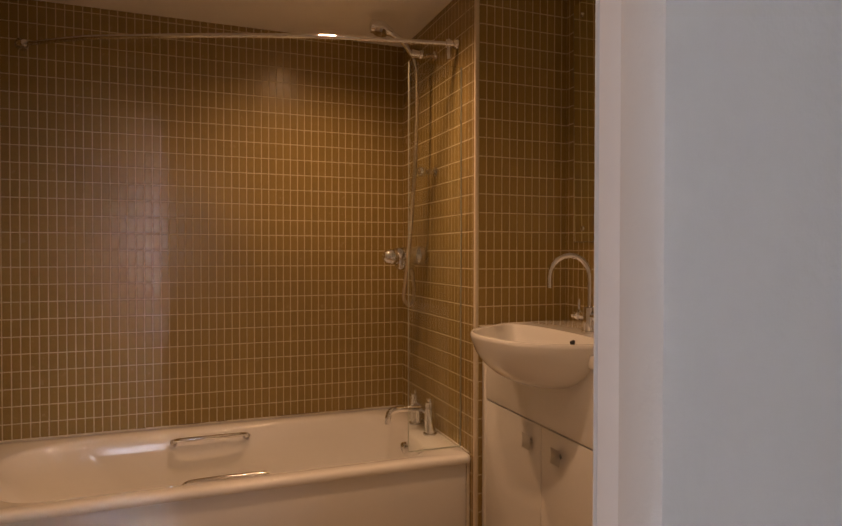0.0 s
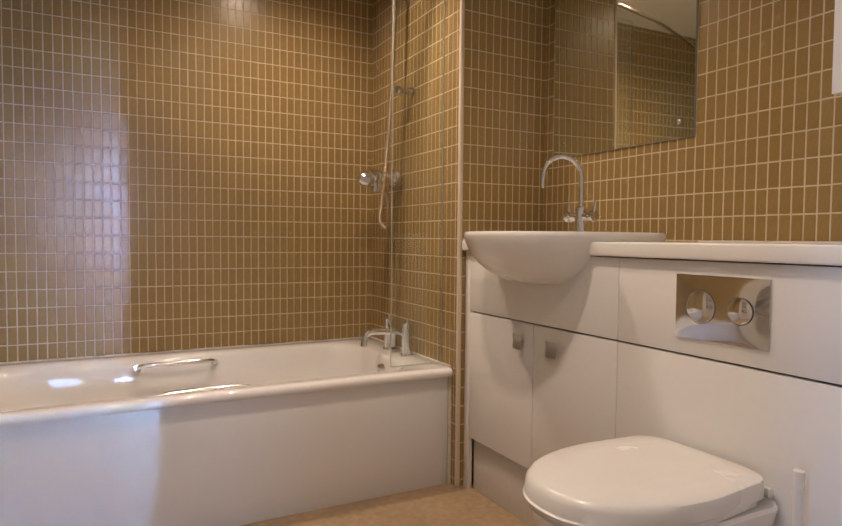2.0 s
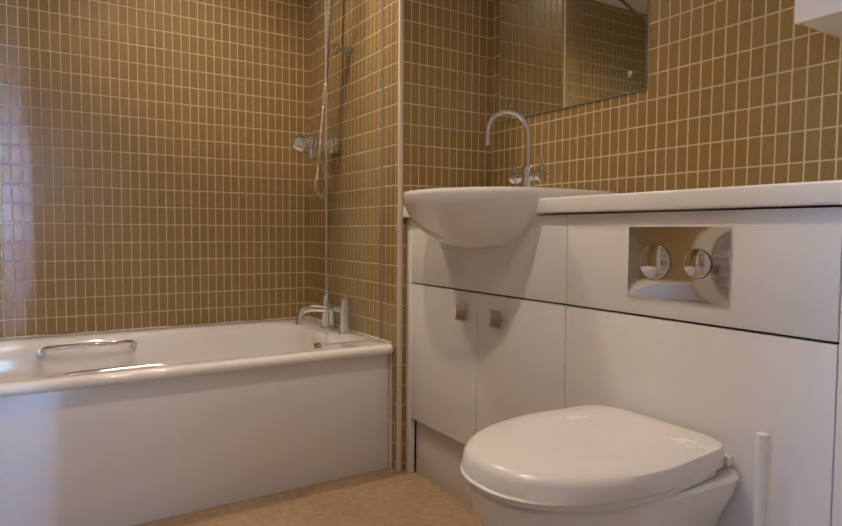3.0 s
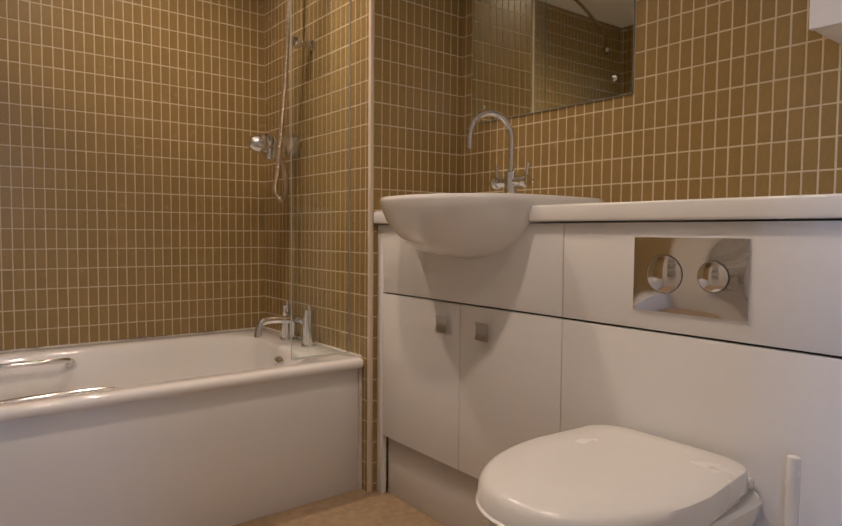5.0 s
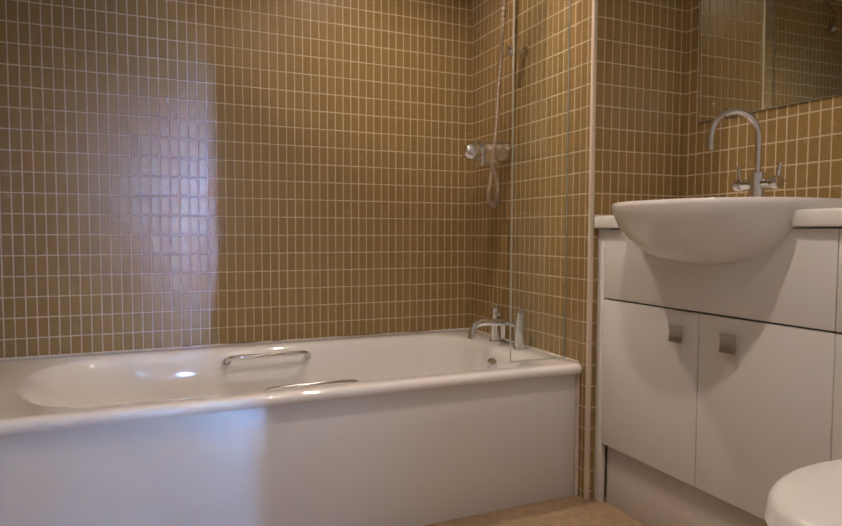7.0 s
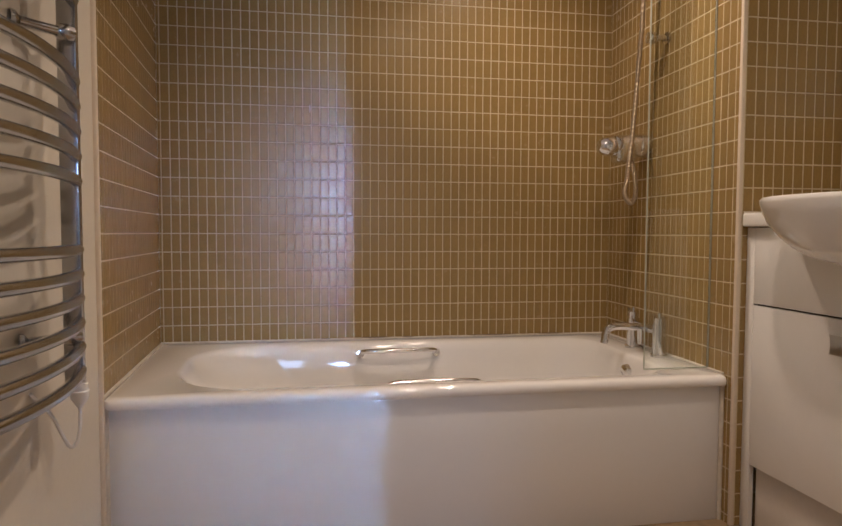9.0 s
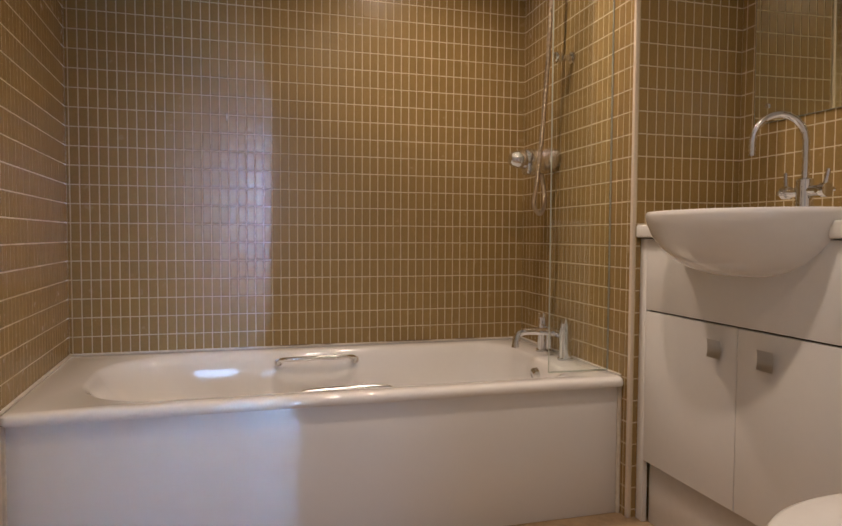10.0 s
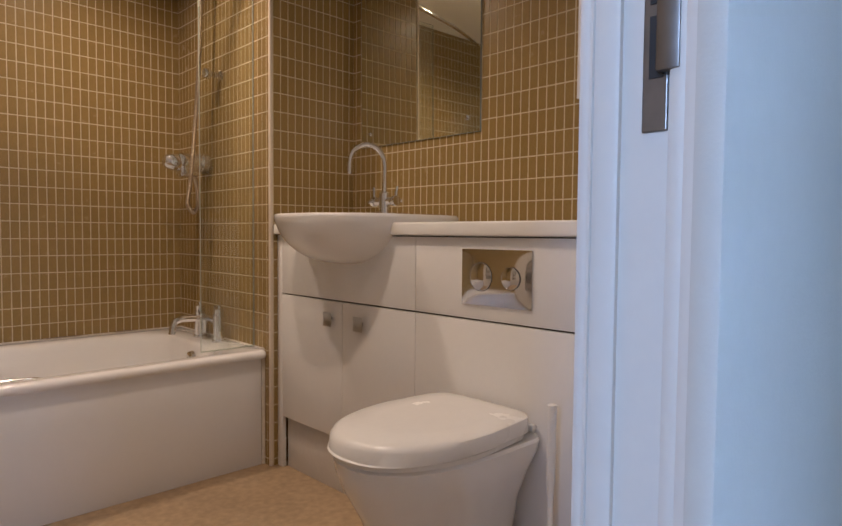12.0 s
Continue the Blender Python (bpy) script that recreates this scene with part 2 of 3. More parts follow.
wall_hall_south = wall("wall_hall_south", "white painted hall wall with two added windows",
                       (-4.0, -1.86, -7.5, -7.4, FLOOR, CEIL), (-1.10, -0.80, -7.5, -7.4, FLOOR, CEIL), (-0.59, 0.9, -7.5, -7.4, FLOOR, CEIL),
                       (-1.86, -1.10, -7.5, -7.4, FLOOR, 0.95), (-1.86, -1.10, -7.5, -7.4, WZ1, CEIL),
                       (-0.80, -0.59, -7.5, -7.4, FLOOR, WZ0), (-0.80, -0.59, -7.5, -7.4, WZ1, CEIL), mat=HALL_PAINT_DIM)
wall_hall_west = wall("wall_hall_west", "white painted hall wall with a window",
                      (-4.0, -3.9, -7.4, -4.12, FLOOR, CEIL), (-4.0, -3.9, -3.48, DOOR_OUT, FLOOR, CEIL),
                      (-4.0, -3.9, -4.12, -3.48, FLOOR, 0.78), (-4.0, -3.9, -4.12, -3.48, 2.12, CEIL), mat=HALL_PAINT_DIM)
floor = tagged(block("floor", -4.0, 1.0, -7.5, 0.12, FLOOR - 0.12, FLOOR, FLOORING), "brown wood-effect vinyl floor", "floor", kind="structure")
ceiling = tagged(block("ceiling", -4.0, 1.0, -7.5, 0.12, CEIL, CEIL + 0.12, CEILING), "plain white painted ceiling", "ceiling", kind="structure")
ground = tagged(block("ground", -60, 60, -60, 60, -3.2, -3.0, FLOORING), "dull ground far below the windows", "ground", kind="structure")


def window_unit(name, x0, x1, y0, y1, z0, z1, along):
    w = thing(name, ((x0 + x1) / 2, (y0 + y1) / 2, z0), "white framed window added in the unseen hall for daylight", "window", kind="structure")
    f = 0.05
    if along == "x":
        bars = [(x0, x1, y0, y1, z0, z0 + f), (x0, x1, y0, y1, z1 - f, z1), (x0, x0 + f, y0, y1, z0 + f, z1 - f), (x1 - f, x1, y0, y1, z0 + f, z1 - f)]
        pane = (x0 + f, x1 - f, (y0 + y1) / 2 - 0.003, (y0 + y1) / 2 + 0.003, z0 + f, z1 - f)
    else:
        bars = [(x0, x1, y0, y1, z0, z0 + f), (x0, x1, y0, y1, z1 - f, z1), (x0, x1, y0, y0 + f, z0 + f, z1 - f), (x0, x1, y1 - f, y1, z0 + f, z1 - f)]
        pane = ((x0 + x1) / 2 - 0.003, (x0 + x1) / 2 + 0.003, y0 + f, y1 - f, z0 + f, z1 - f)
    bm = bmesh.new()
    for b in bars:
        box(bm, *b)
    fr = part("window_frame", bm, GLOSSWOOD)
    pn = part("pane", box(bmesh.new(), *pane), GLASS)
    pn.visible_shadow = False
    under(w, fr, pn)


# frames placed out of view round the added daylight lamps
window_unit("window_1", -0.80, -0.59, -7.48, -7.43, WZ0, WZ1, "x")
window_unit("window_3", -1.86, -1.10, -7.48, -7.43, 0.95, WZ1, "x")
window_unit("window_2", -3.98, -3.93, -4.12, -3.48, 0.78, 2.12, "y")

# door lining, stop and architraves
lining = thing("door_frame", (OPEN_R, -2.95, FLOOR), "white gloss painted door lining with stop and architrave", "door frame", kind="structure")
bits = []
for x_in, sgn in ((OPEN_R, 1), (OPEN_L, -1)):
    a, b = sorted((x_in, x_in + sgn * 0.03))
    bits.append(block("jamb", a, b, DOOR_OUT - 0.004, DOOR_IN + 0.004, FLOOR, OPEN_TOP, GLOSSWOOD, 0.003))
    a, b = sorted((x_in - sgn * 0.004, x_in))
    bits.append(block("stop", a, b, DOOR_IN - 0.024, DOOR_IN - 0.002, FLOOR, OPEN_TOP - 0.013, GLOSSWOOD, 0.004))
    for y0, y1 in ((DOOR_OUT - 0.019, DOOR_OUT - 0.004), (DOOR_IN + 0.004, DOOR_IN + 0.018)):
        a, b = sorted((x_in + sgn * 0.008, x_in + sgn * 0.066))
        bits.append(block("architrave", a, b, y0, y1, FLOOR, OPEN_TOP + 0.066, GLOSSWOOD, 0.005))
bits.append(block("jamb", OPEN_L - 0.03, OPEN_R + 0.03, DOOR_OUT - 0.004, DOOR_IN + 0.004, OPEN_TOP, OPEN_TOP + 0.03, GLOSSWOOD, 0.003))
for y0, y1 in ((DOOR_OUT - 0.019, DOOR_OUT - 0.004), (DOOR_IN + 0.004, DOOR_IN + 0.018)):
    bits.append(block("architrave", OPEN_L - 0.008, OPEN_R + 0.008, y0, y1, OPEN_TOP + 0.008, OPEN_TOP + 0.066, GLOSSWOOD, 0.004))
# hall side of the latch jamb: stepped moulding and a broad plain facing
bits.append(block("moulding", OPEN_R - 0.012, OPEN_R + 0.02, -2.960, -2.943, FLOOR, OPEN_TOP, GLOSSWOOD, 0.006))
bits.append(block("moulding", OPEN_R - 0.022, OPEN_R + 0.02, -2.988, -2.958, FLOOR, OPEN_TOP, GLOSSWOOD, 0.005))
bits.append(block("facing", -0.980, -0.60, -3.004, -2.986, FLOOR, OPEN_TOP + 0.07, HALL_PAINT_DIM, 0.004, "broad white painted facing board"))
keep = bmesh.new()
box(keep, OPEN_R - 0.0025, OPEN_R + 0.001, -2.940, -2.922, 1.018, 1.145, 0.001)
bits.append(part("latch_keep", keep, BRASS, label="worn metal latch keep"))
bits.append(block("keep_slot", OPEN_R - 0.0035, OPEN_R + 0.001, -2.937, -2.927, 1.054, 1.096, BLACK))
bits.append(block("keep_slot", OPEN_R - 0.0035, OPEN_R + 0.001, -2.937, -2.927, 1.104, 1.135, BLACK))
bits.append(block("keep_lip", OPEN_R - 0.0135, OPEN_R - 0.004, -2.952, -2.936, 1.056, 1.135, BRASS, 0.001, "worn metal keep lip"))
under(lining, *bits)

# ---------------------------------------------------------------- bath
BX0, BX1, BY0, BY1, RIM = -1.943, -0.004, -0.868, -0.006, 0.465
bath = thing("bath", (-0.96, -0.43, FLOOR), "long white enamelled bath with rolled rim built against tiled walls", "bath")


def bath_ring(inset_l, inset_r, inset_f, inset_b, z, corner, head=None, n=14):
    """One outline of the bath; head is the corner radius at its sloping end."""
    x0, x1, y0, y1 = BX0 + inset_l, BX1 - inset_r, BY0 + inset_f, BY1 - inset_b
    h = corner if head is None else head
    pts = []
    for cx, cy, a0, r in ((x1 - corner, y1 - corner, 0, corner), (x0 + h, y1 - h, 90, h), (x0 + h, y0 + h, 180, h), (x1 - corner, y0 + corner, 270, corner)):
        for k in range(n + 1):
            a = radians(a0 + 90 * k / n)
            pts.append(Vector((cx + r * math.cos(a), cy + r * math.sin(a), z)))
    return pts


rings = [bath_ring(0.030, 0.01, 0.030, 0.01, RIM - 0.036, 0.012), bath_ring(0.006, 0, 0.006, 0, RIM - 0.034, 0.014), bath_ring(0.0, 0, 0.001, 0, RIM - 0.028, 0.016),
         bath_ring(0.0, 0, 0, 0, RIM - 0.017, 0.016), bath_ring(0.0, 0, 0.004, 0, RIM - 0.007, 0.018), bath_ring(0.006, 0.003, 0.012, 0.003, RIM - 0.002, 0.02),
         bath_ring(0.014, 0.006, 0.024, 0.006, RIM, 0.02),
         bath_ring(0.140, 0.125, 0.075, 0.070, RIM - 0.003, 0.13, 0.27), bath_ring(0.152, 0.133, 0.083, 0.078, RIM - 0.008, 0.14, 0.27), bath_ring(0.162, 0.140, 0.090, 0.086, RIM - 0.018, 0.15, 0.27),
         bath_ring(0.178, 0.147, 0.098, 0.094, RIM - 0.040, 0.16, 0.27), bath_ring(0.222, 0.158, 0.106, 0.101, RIM - 0.085, 0.17, 0.27),
         bath_ring(0.290, 0.172, 0.116, 0.110, RIM - 0.150, 0.18, 0.27), bath_ring(0.365, 0.188, 0.128, 0.121, RIM - 0.220, 0.19, 0.26),
         bath_ring(0.445, 0.205, 0.142, 0.134, RIM - 0.285, 0.19, 0.24), bath_ring(0.525, 0.232, 0.165, 0.156, RIM - 0.335, 0.18, 0.22),
         bath_ring(0.60, 0.275, 0.205, 0.196, RIM - 0.362, 0.15, 0.18), bath_ring(0.68, 0.335, 0.260, 0.250, RIM - 0.372, 0.11, 0.13)]
for ring in rings:
    for p in ring:
        if p.x < -1.3:
            p.x += 0.052 * (-p.y / 0.868) * min(1, (-1.3 - p.x) / 0.5)
tub = part("tub", rings_mesh(bmesh.new(), rings, close_last=True), ENAMEL, smooth=True)
panel = block("panel", BX0 + 0.048, BX1 - 0.012, BY0 + 0.028, BY0 + 0.042, FLOOR, RIM - 0.034, ACRYLIC, 0.003, "glossy white bath panel")
grabs = []
for y, z, x0, x1, out in ((-0.118, 0.438, -1.140, -0.820, -0.032), (-0.748, 0.448, -1.098, -0.792, 0.010)):
    bm = tube(bmesh.new(), spline([(x0, y, z - 0.018), (x0 + 0.012, y + out * 0.6, z - 0.004), (x0 + 0.05, y + out, z), ((x0 + x1) / 2, y + out * 1.08, z + 0.001),
                                   (x1 - 0.05, y + out, z), (x1 - 0.012, y + out * 0.6, z - 0.004), (x1, y, z - 0.018)]), 0.0098)
    for x in (x0, x1):
        tube(bm, [(x, y - out * 0.35, z - 0.018), (x, y + out * 0.15, z - 0.016)], 0.015)
    grabs.append(part("grab_handle", bm, CHROME, label="chrome grab handle", smooth=True))
bm = bmesh.new()
tube(bm, [(-0.155, -0.50, 0.405), (-0.172, -0.50, 0.402), (-0.178, -0.50, 0.400)], [0.026, 0.026, 0.018], 20)
overflow = part("overflow", bm, CHROME, label="chrome overflow plate", smooth=True)
seals = []
for a, b, r in (((BX0 + 0.01, -0.004, RIM + 0.002), (BX1, -0.003, RIM + 0.001), 0.0045), ((-0.002, -0.01, RIM + 0.001), (-0.002, BY0 + 0.03, RIM + 0.001), 0.0040),
                ((-1.938, -0.01, RIM + 0.002), (-1.893, BY0 + 0.01, RIM + 0.001), 0.006), ((-0.006, BY0 + 0.031, RIM - 0.04), (-0.006, BY0 + 0.031, FLOOR), 0.008),
                ((-1.892, BY0 + 0.030, RIM - 0.036), (-1.892, BY0 + 0.030, FLOOR), 0.010)):
    seals.append(part("sealant", tube(bmesh.new(), [a, b], r, 8), SEALANT, label="yellowed sealant bead", smooth=True))
stains = []
for x0, x1 in ((-1.13, -1.0), (-0.66, -0.44), (-0.95, -0.9), (-1.30, -1.26), (-0.33, -0.22)):
    stains.append(part("sealant_stain", tube(bmesh.new(), [(x0, -0.006, RIM + 0.006), ((x0 + x1) / 2, -0.008, RIM + 0.007), (x1, -0.006, RIM + 0.006)], [0.0010, 0.0026, 0.0010], 6),
                       SEALANT_DARK, label="dark mould on the sealant"))
# small black block painted in for the dark gap beneath the rim, no mould
mark = block("sealant_stain", BX0 + 0.052, BX0 + 0.078, BY0 + 0.0255, BY0 + 0.03, RIM - 0.0395, RIM - 0.034, BLACK, label="black block standing in for the shaded gap under the rim")
under(bath, mark, tub, panel, overflow, *seals, *stains, *grabs)

# bath mixer tap
mixer = thing("bath_mixer_tap", (-0.06, -0.425, RIM), "chrome two-post bath mixer tap standing on the bath rim", "tap")
tap_parts = []
for y in (-0.345, -0.535):
    bm = tube(bmesh.new(), [(-0.055, y, RIM - 0.004), (-0.055, y, RIM + 0.006), (-0.055, y, RIM + 0.007), (-0.055, y, RIM + 0.118), (-0.055, y, RIM + 0.12)],
              [0.031, 0.031, 0.024, 0.024, 0.022], 24)
    tap_parts.append(part("post", bm, CHROME, smooth=True))
    bm = tube(bmesh.new(), [(-0.055, y, RIM + 0.120), (-0.055, y, RIM + 0.143), (-0.055, y, RIM + 0.145)], [0.0225, 0.0225, 0.020], 24)
    tube(bm, [(-0.055, y, RIM + 0.133), (-0.052, y + 0.045, RIM + 0.150)], [0.006, 0.005], 10)
    tube(bm, [(-0.055, y, RIM + 0.143), (-0.055, y, RIM + 0.162)], [0.009, 0.008], 12)
    tap_parts.append(part("lever", bm, CHROME, smooth=True))
bm = tube(bmesh.new(), [(-0.055, -0.345, RIM + 0.092), (-0.055, -0.535, RIM + 0.092)], 0.016, 18)
tap_parts.append(part("bridge", bm, CHROME, smooth=True))
bm = tube(bmesh.new(), spline([(-0.06, -0.44, RIM + 0.092), (-0.12, -0.44, RIM + 0.098), (-0.18, -0.44, RIM + 0.100), (-0.215, -0.44, RIM + 0.086), (-0.226, -0.44, RIM + 0.036)], 8), 0.0145, 18)
tap_parts.append(part("spout", bm, CHROME, smooth=True))
bm = tube(bmesh.new(), [(-0.075, -0.44, RIM + 0.092), (-0.075, -0.44, RIM + 0.03)], [0.014, 0.012], 14)
tap_parts.append(part("shank", bm, CHROME, smooth=True))
under(mixer, *tap_parts)

# shower screen
screen = thing("shower_screen", (-0.12, -0.75, RIM), "narrow clear glass shower screen standing on the bath rim", "shower screen")
pane = block("pane", -0.236, -0.0065, -0.756, -0.750, RIM + 0.006, 2.06, GLASS)
pane.visible_shadow = False
edge = bmesh.new()
box(edge, -0.2372, -0.236, -0.7565, -0.7495, RIM + 0.004, 2.06)
box(edge, -0.236, -0.0065, -0.7565, -0.7495, RIM + 0.002, RIM + 0.006)
rim_edge = part("edge", edge, GLASS_EDGE, label="dark green glass edge")
channel = block("channel", -0.0065, -0.001, -0.7575, -0.7485, RIM + 0.002, 2.06, CHANNEL, 0.002, "slim grey-green wall seal")
under(screen, pane, rim_edge, channel)

# shower valve, rail, hose and handset
shower = thing("shower_mixer", (-0.06, -0.33, 1.29), "chrome bar shower mixer with hose, wall brackets and handset", "shower")
sp = []
VY, VZ = -0.335, 1.272
bm = tube(bmesh.new(), [(-0.001, VY, VZ), (-0.010, VY, VZ), (-0.022, VY, VZ), (-0.046, VY, VZ), (-0.066, VY, VZ), (-0.084, VY, VZ), (-0.14, VY, VZ), (-0.15, VY, VZ)],
          [0.034, 0.043, 0.047, 0.045, 0.037, 0.041, 0.040, 0.036], 30)
sp.append(part("body", bm, CHROME, smooth=True))
sp.append(block("outlet_block", -0.150, -0.062, VY - 0.034, VY + 0.034, VZ - 0.068, VZ - 0.008, CHROME, 0.016, segments=3))
bm = tube(bmesh.new(), [(-0.148, VY, VZ - 0.004), (-0.154, VY, VZ - 0.005), (-0.178, VY, VZ - 0.006), (-0.200, VY, VZ - 0.004), (-0.212, VY, VZ - 0.002), (-0.214, VY, VZ - 0.002)],
          [0.038, 0.0395, 0.037, 0.032, 0.022, 0.008], 28)
sp.append(part("knob", bm, CHROME, label="chrome rounded control knob", smooth=True))
for z in (1.66, 2.195):
    bm = tube(bmesh.new(), [(-0.001, -0.458, z), (-0.008, -0.458, z), (-0.011, -0.458, z), (-0.045, -0.455, z), (-0.050, -0.454, z), (-0.064, -0.453, z), (-0.078, -0.452, z), (-0.083, -0.452, z)],
              [0.024, 0.023, 0.012, 0.012, 0.020, 0.024, 0.020, 0.010], 20)
    sp.append(part("wall_bracket", bm, CHROME, smooth=True))
bm = tube(bmesh.new(), [(-0.070, -0.452, 2.195), (-0.112, -0.443, 2.20)], [0.017, 0.021], 18)
sp.append(part("handset_holder", bm, CHROME, smooth=True))
bm = tube(bmesh.new(), spline([(-0.088, -0.44, 2.125), (-0.105, -0.435, 2.19), (-0.15, -0.425, 2.255), (-0.205, -0.415, 2.295)], 6), [0.011] * 7 + [0.0125] * 6 + [0.014] * 6, 16)
tube(bm, [(-0.195, -0.417, 2.290), (-0.24, -0.41, 2.312), (-0.292, -0.40, 2.318), (-0.300, -0.399, 2.318)], [0.016, 0.030, 0.031, 0.015], 20)
tube(bm, [(-0.252, -0.407, 2.298), (-0.256, -0.407, 2.282)], [0.035, 0.031], 22)
sp.append(part("handset", bm, CHROME, smooth=True))
hose_line = spline([(-0.088, -0.44, 2.125), (-0.084, -0.438, 1.98), (-0.086, -0.425, 1.75), (-0.096, -0.412, 1.5), (-0.121, -0.43, 1.3), (-0.132, -0.42, 1.15),
                    (-0.136, -0.408, 1.075), (-0.108, -0.402, 1.040), (-0.082, -0.390, 1.072), (-0.076, -0.374, 1.14), (-0.080, -0.350, 1.215)], 22)
radii = [0.0076 + 0.0018 * (i % 2) for i in range(len(hose_line))]
sp.append(part("hose", tube(bmesh.new(), hose_line, radii, 10), STEEL, label="ribbed metal shower hose", smooth=False))
under(shower, *sp)

# curved curtain rail
rail = thing("curtain_rail", (-0.9, -0.7, 2.19), "chrome curved shower curtain rail fixed to the tiled walls", "curtain rail")
path_ = spline([(-1.742, -0.004, 2.182), (-1.49, -0.19, 2.180), (-1.28, -0.295, 2.178), (-0.97, -0.435, 2.176), (-0.68, -0.545, 2.175), (-0.49, -0.60, 2.175), (-0.19, -0.672, 2.172), (-0.002, -0.712, 2.17)], 8)
rod = part("rod", tube(bmesh.new(), path_, 0.0100, 18), CHROME, smooth=True)
f1 = part("flange", tube(bmesh.new(), [(-1.745, -0.002, 2.182), (-1.742, -0.014, 2.182), (-1.728, -0.03, 2.182)], [0.028, 0.025, 0.015], 22), CHROME, smooth=True)
f2 = part("flange", tube(bmesh.new(), [(-0.002, -0.712, 2.17), (-0.012, -0.710, 2.17), (-0.02, -0.708, 2.17)], [0.022, 0.020, 0.013], 22), CHROME, smooth=True)
bm = tube(bmesh.new(), [(-0.026, -0.708, 2.171), (-0.050, -0.703, 2.171)], 0.018, 18)
tube(bm, [(-0.038, -0.706, 2.188), (-0.038, -0.706, 2.105)], [0.012, 0.010], 14)
f3 = part("clamp", bm, CHROME, label="chrome screen clamp", smooth=True)
under(rail, rod, f1, f2, f3)

# ---------------------------------------------------------------- fitted furniture along the mirror wall
FX, WT0, WT1 = 0.030, 0.945, 0.987
Y_A, Y_B, Y_C, Y_D = -0.925, -1.716, -2.366, -2.872


def square_handle(y, z, x=FX - 0.0005, size=0.052):
    """A square pull, dished and standing off on a stem."""
    bm = bmesh.new()
    h = size / 2
    grid = []
    for i in range(5):
        row = []
        for j in range(3):
            v = -1 + i / 2
            row.append(bm.verts.new((x - 0.017 - 0.0035 * v * v, y + h * (j - 1), z + h * v)))
        grid.append(row)
    for i in range(4):
        for j in range(2):
            bm.faces.new((grid[i][j], grid[i][j + 1], grid[i + 1][j + 1], grid[i + 1][j]))
    bmesh.ops.solidify(bm, geom=list(bm.faces), thickness=0.005)
    tube(bm, [(x, y, z), (x - 0.015, y, z)], 0.008, 12)
    bmesh.ops.recalc_face_normals(bm, faces=bm.faces)
    return part("handle", bm, SATIN, label="square satin metal handle", smooth=True)


vanity = thing("vanity_unit", (0.2, -1.32, FLOOR), "white laminate vanity unit with two doors under the basin", "cabinet")
carc = bmesh.new()
box(carc, FX + 0.018, MIRROR_X - 0.004, Y_B + 0.001, Y_A, 0.19, WT0 - 0.003)
body = part("body", carc, GAP)
end = block("end_panel", FX + 0.002, FX + 0.020, Y_A + 0.001, NIB_Y - 0.003, FLOOR, WT0 - 0.003, CABINET, 0.001, label="narrow white filler strip")
front = block("top_panel", FX, FX + 0.017, Y_B + 0.001, Y_A - 0.002, 0.7055, WT0 - 0.004, CABINET, 0.0015)
doors = []
for y0, y1, hy in ((-1.331, Y_A - 0.002, -1.266), (Y_B + 0.001, -1.334, -1.446)):
    d = block("door", FX, FX + 0.017, y0, y1, 0.195, 0.700, CABINET, 0.0015)
    h = square_handle(hy, 0.634)
    h.parent = d
    doors.append(d)
plinth = block("plinth", FX + 0.026, FX + 0.042, Y_B + 0.002, Y_A - 0.002, FLOOR, 0.188, CARCASS, 0.001, "beige recessed plinth")
under(vanity, body, end, front, plinth, *doors)

cistern = thing("cistern_unit", (0.2, -2.04, FLOOR), "white laminate boxing unit hiding the toilet cistern", "cabinet")
body = part("body", box(bmesh.new(), FX + 0.018, MIRROR_X - 0.004, Y_C + 0.001, Y_B - 0.001, FLOOR, WT0 - 0.003), GAP)
up = block("top_panel", FX, FX + 0.017, Y_C + 0.001, Y_B - 0.001, 0.7055, WT0 - 0.004, CABINET, 0.0015)
lo = block("lower_panel", FX, FX + 0.017, Y_C + 0.001, Y_B - 0.001, FLOOR, 0.700, CABINET, 0.0015)
under(cistern, body, up, lo)

end_unit = thing("end_cabinet", (0.2, -2.62, FLOOR), "plain white laminate cabinet with one tall panel", "cabinet")
body = part("body", box(bmesh.new(), FX + 0.018, MIRROR_X - 0.004, Y_D, Y_C - 0.001, FLOOR, WT0 - 0.003), GAP)
tall = block("tall_panel", FX - 0.003, FX + 0.017, Y_D, Y_C - 0.003, FLOOR, WT0 - 0.003, CABINET, 0.0015)
under(end_unit, body, tall)

# worktop, cut round the basin
worktop = thing("worktop", (0.2, -1.9, WT0), "continuous white worktop with rounded front edge", "worktop")
bm = box(bmesh.new(), 0.010, MIRROR_X - 0.002, DOOR_IN + 0.002, -1.612, WT0, WT1, 0.006, 3)
box(bm, 0.010, MIRROR_X - 0.002, -1.02, NIB_Y - 0.004, WT0, WT1, 0.006, 3)
box(bm, 0.25, MIRROR_X - 0.002, -1.613, -1.019, WT0, WT1 - 0.001)
slab = part("slab", bm, WORKTOP, smooth=True)
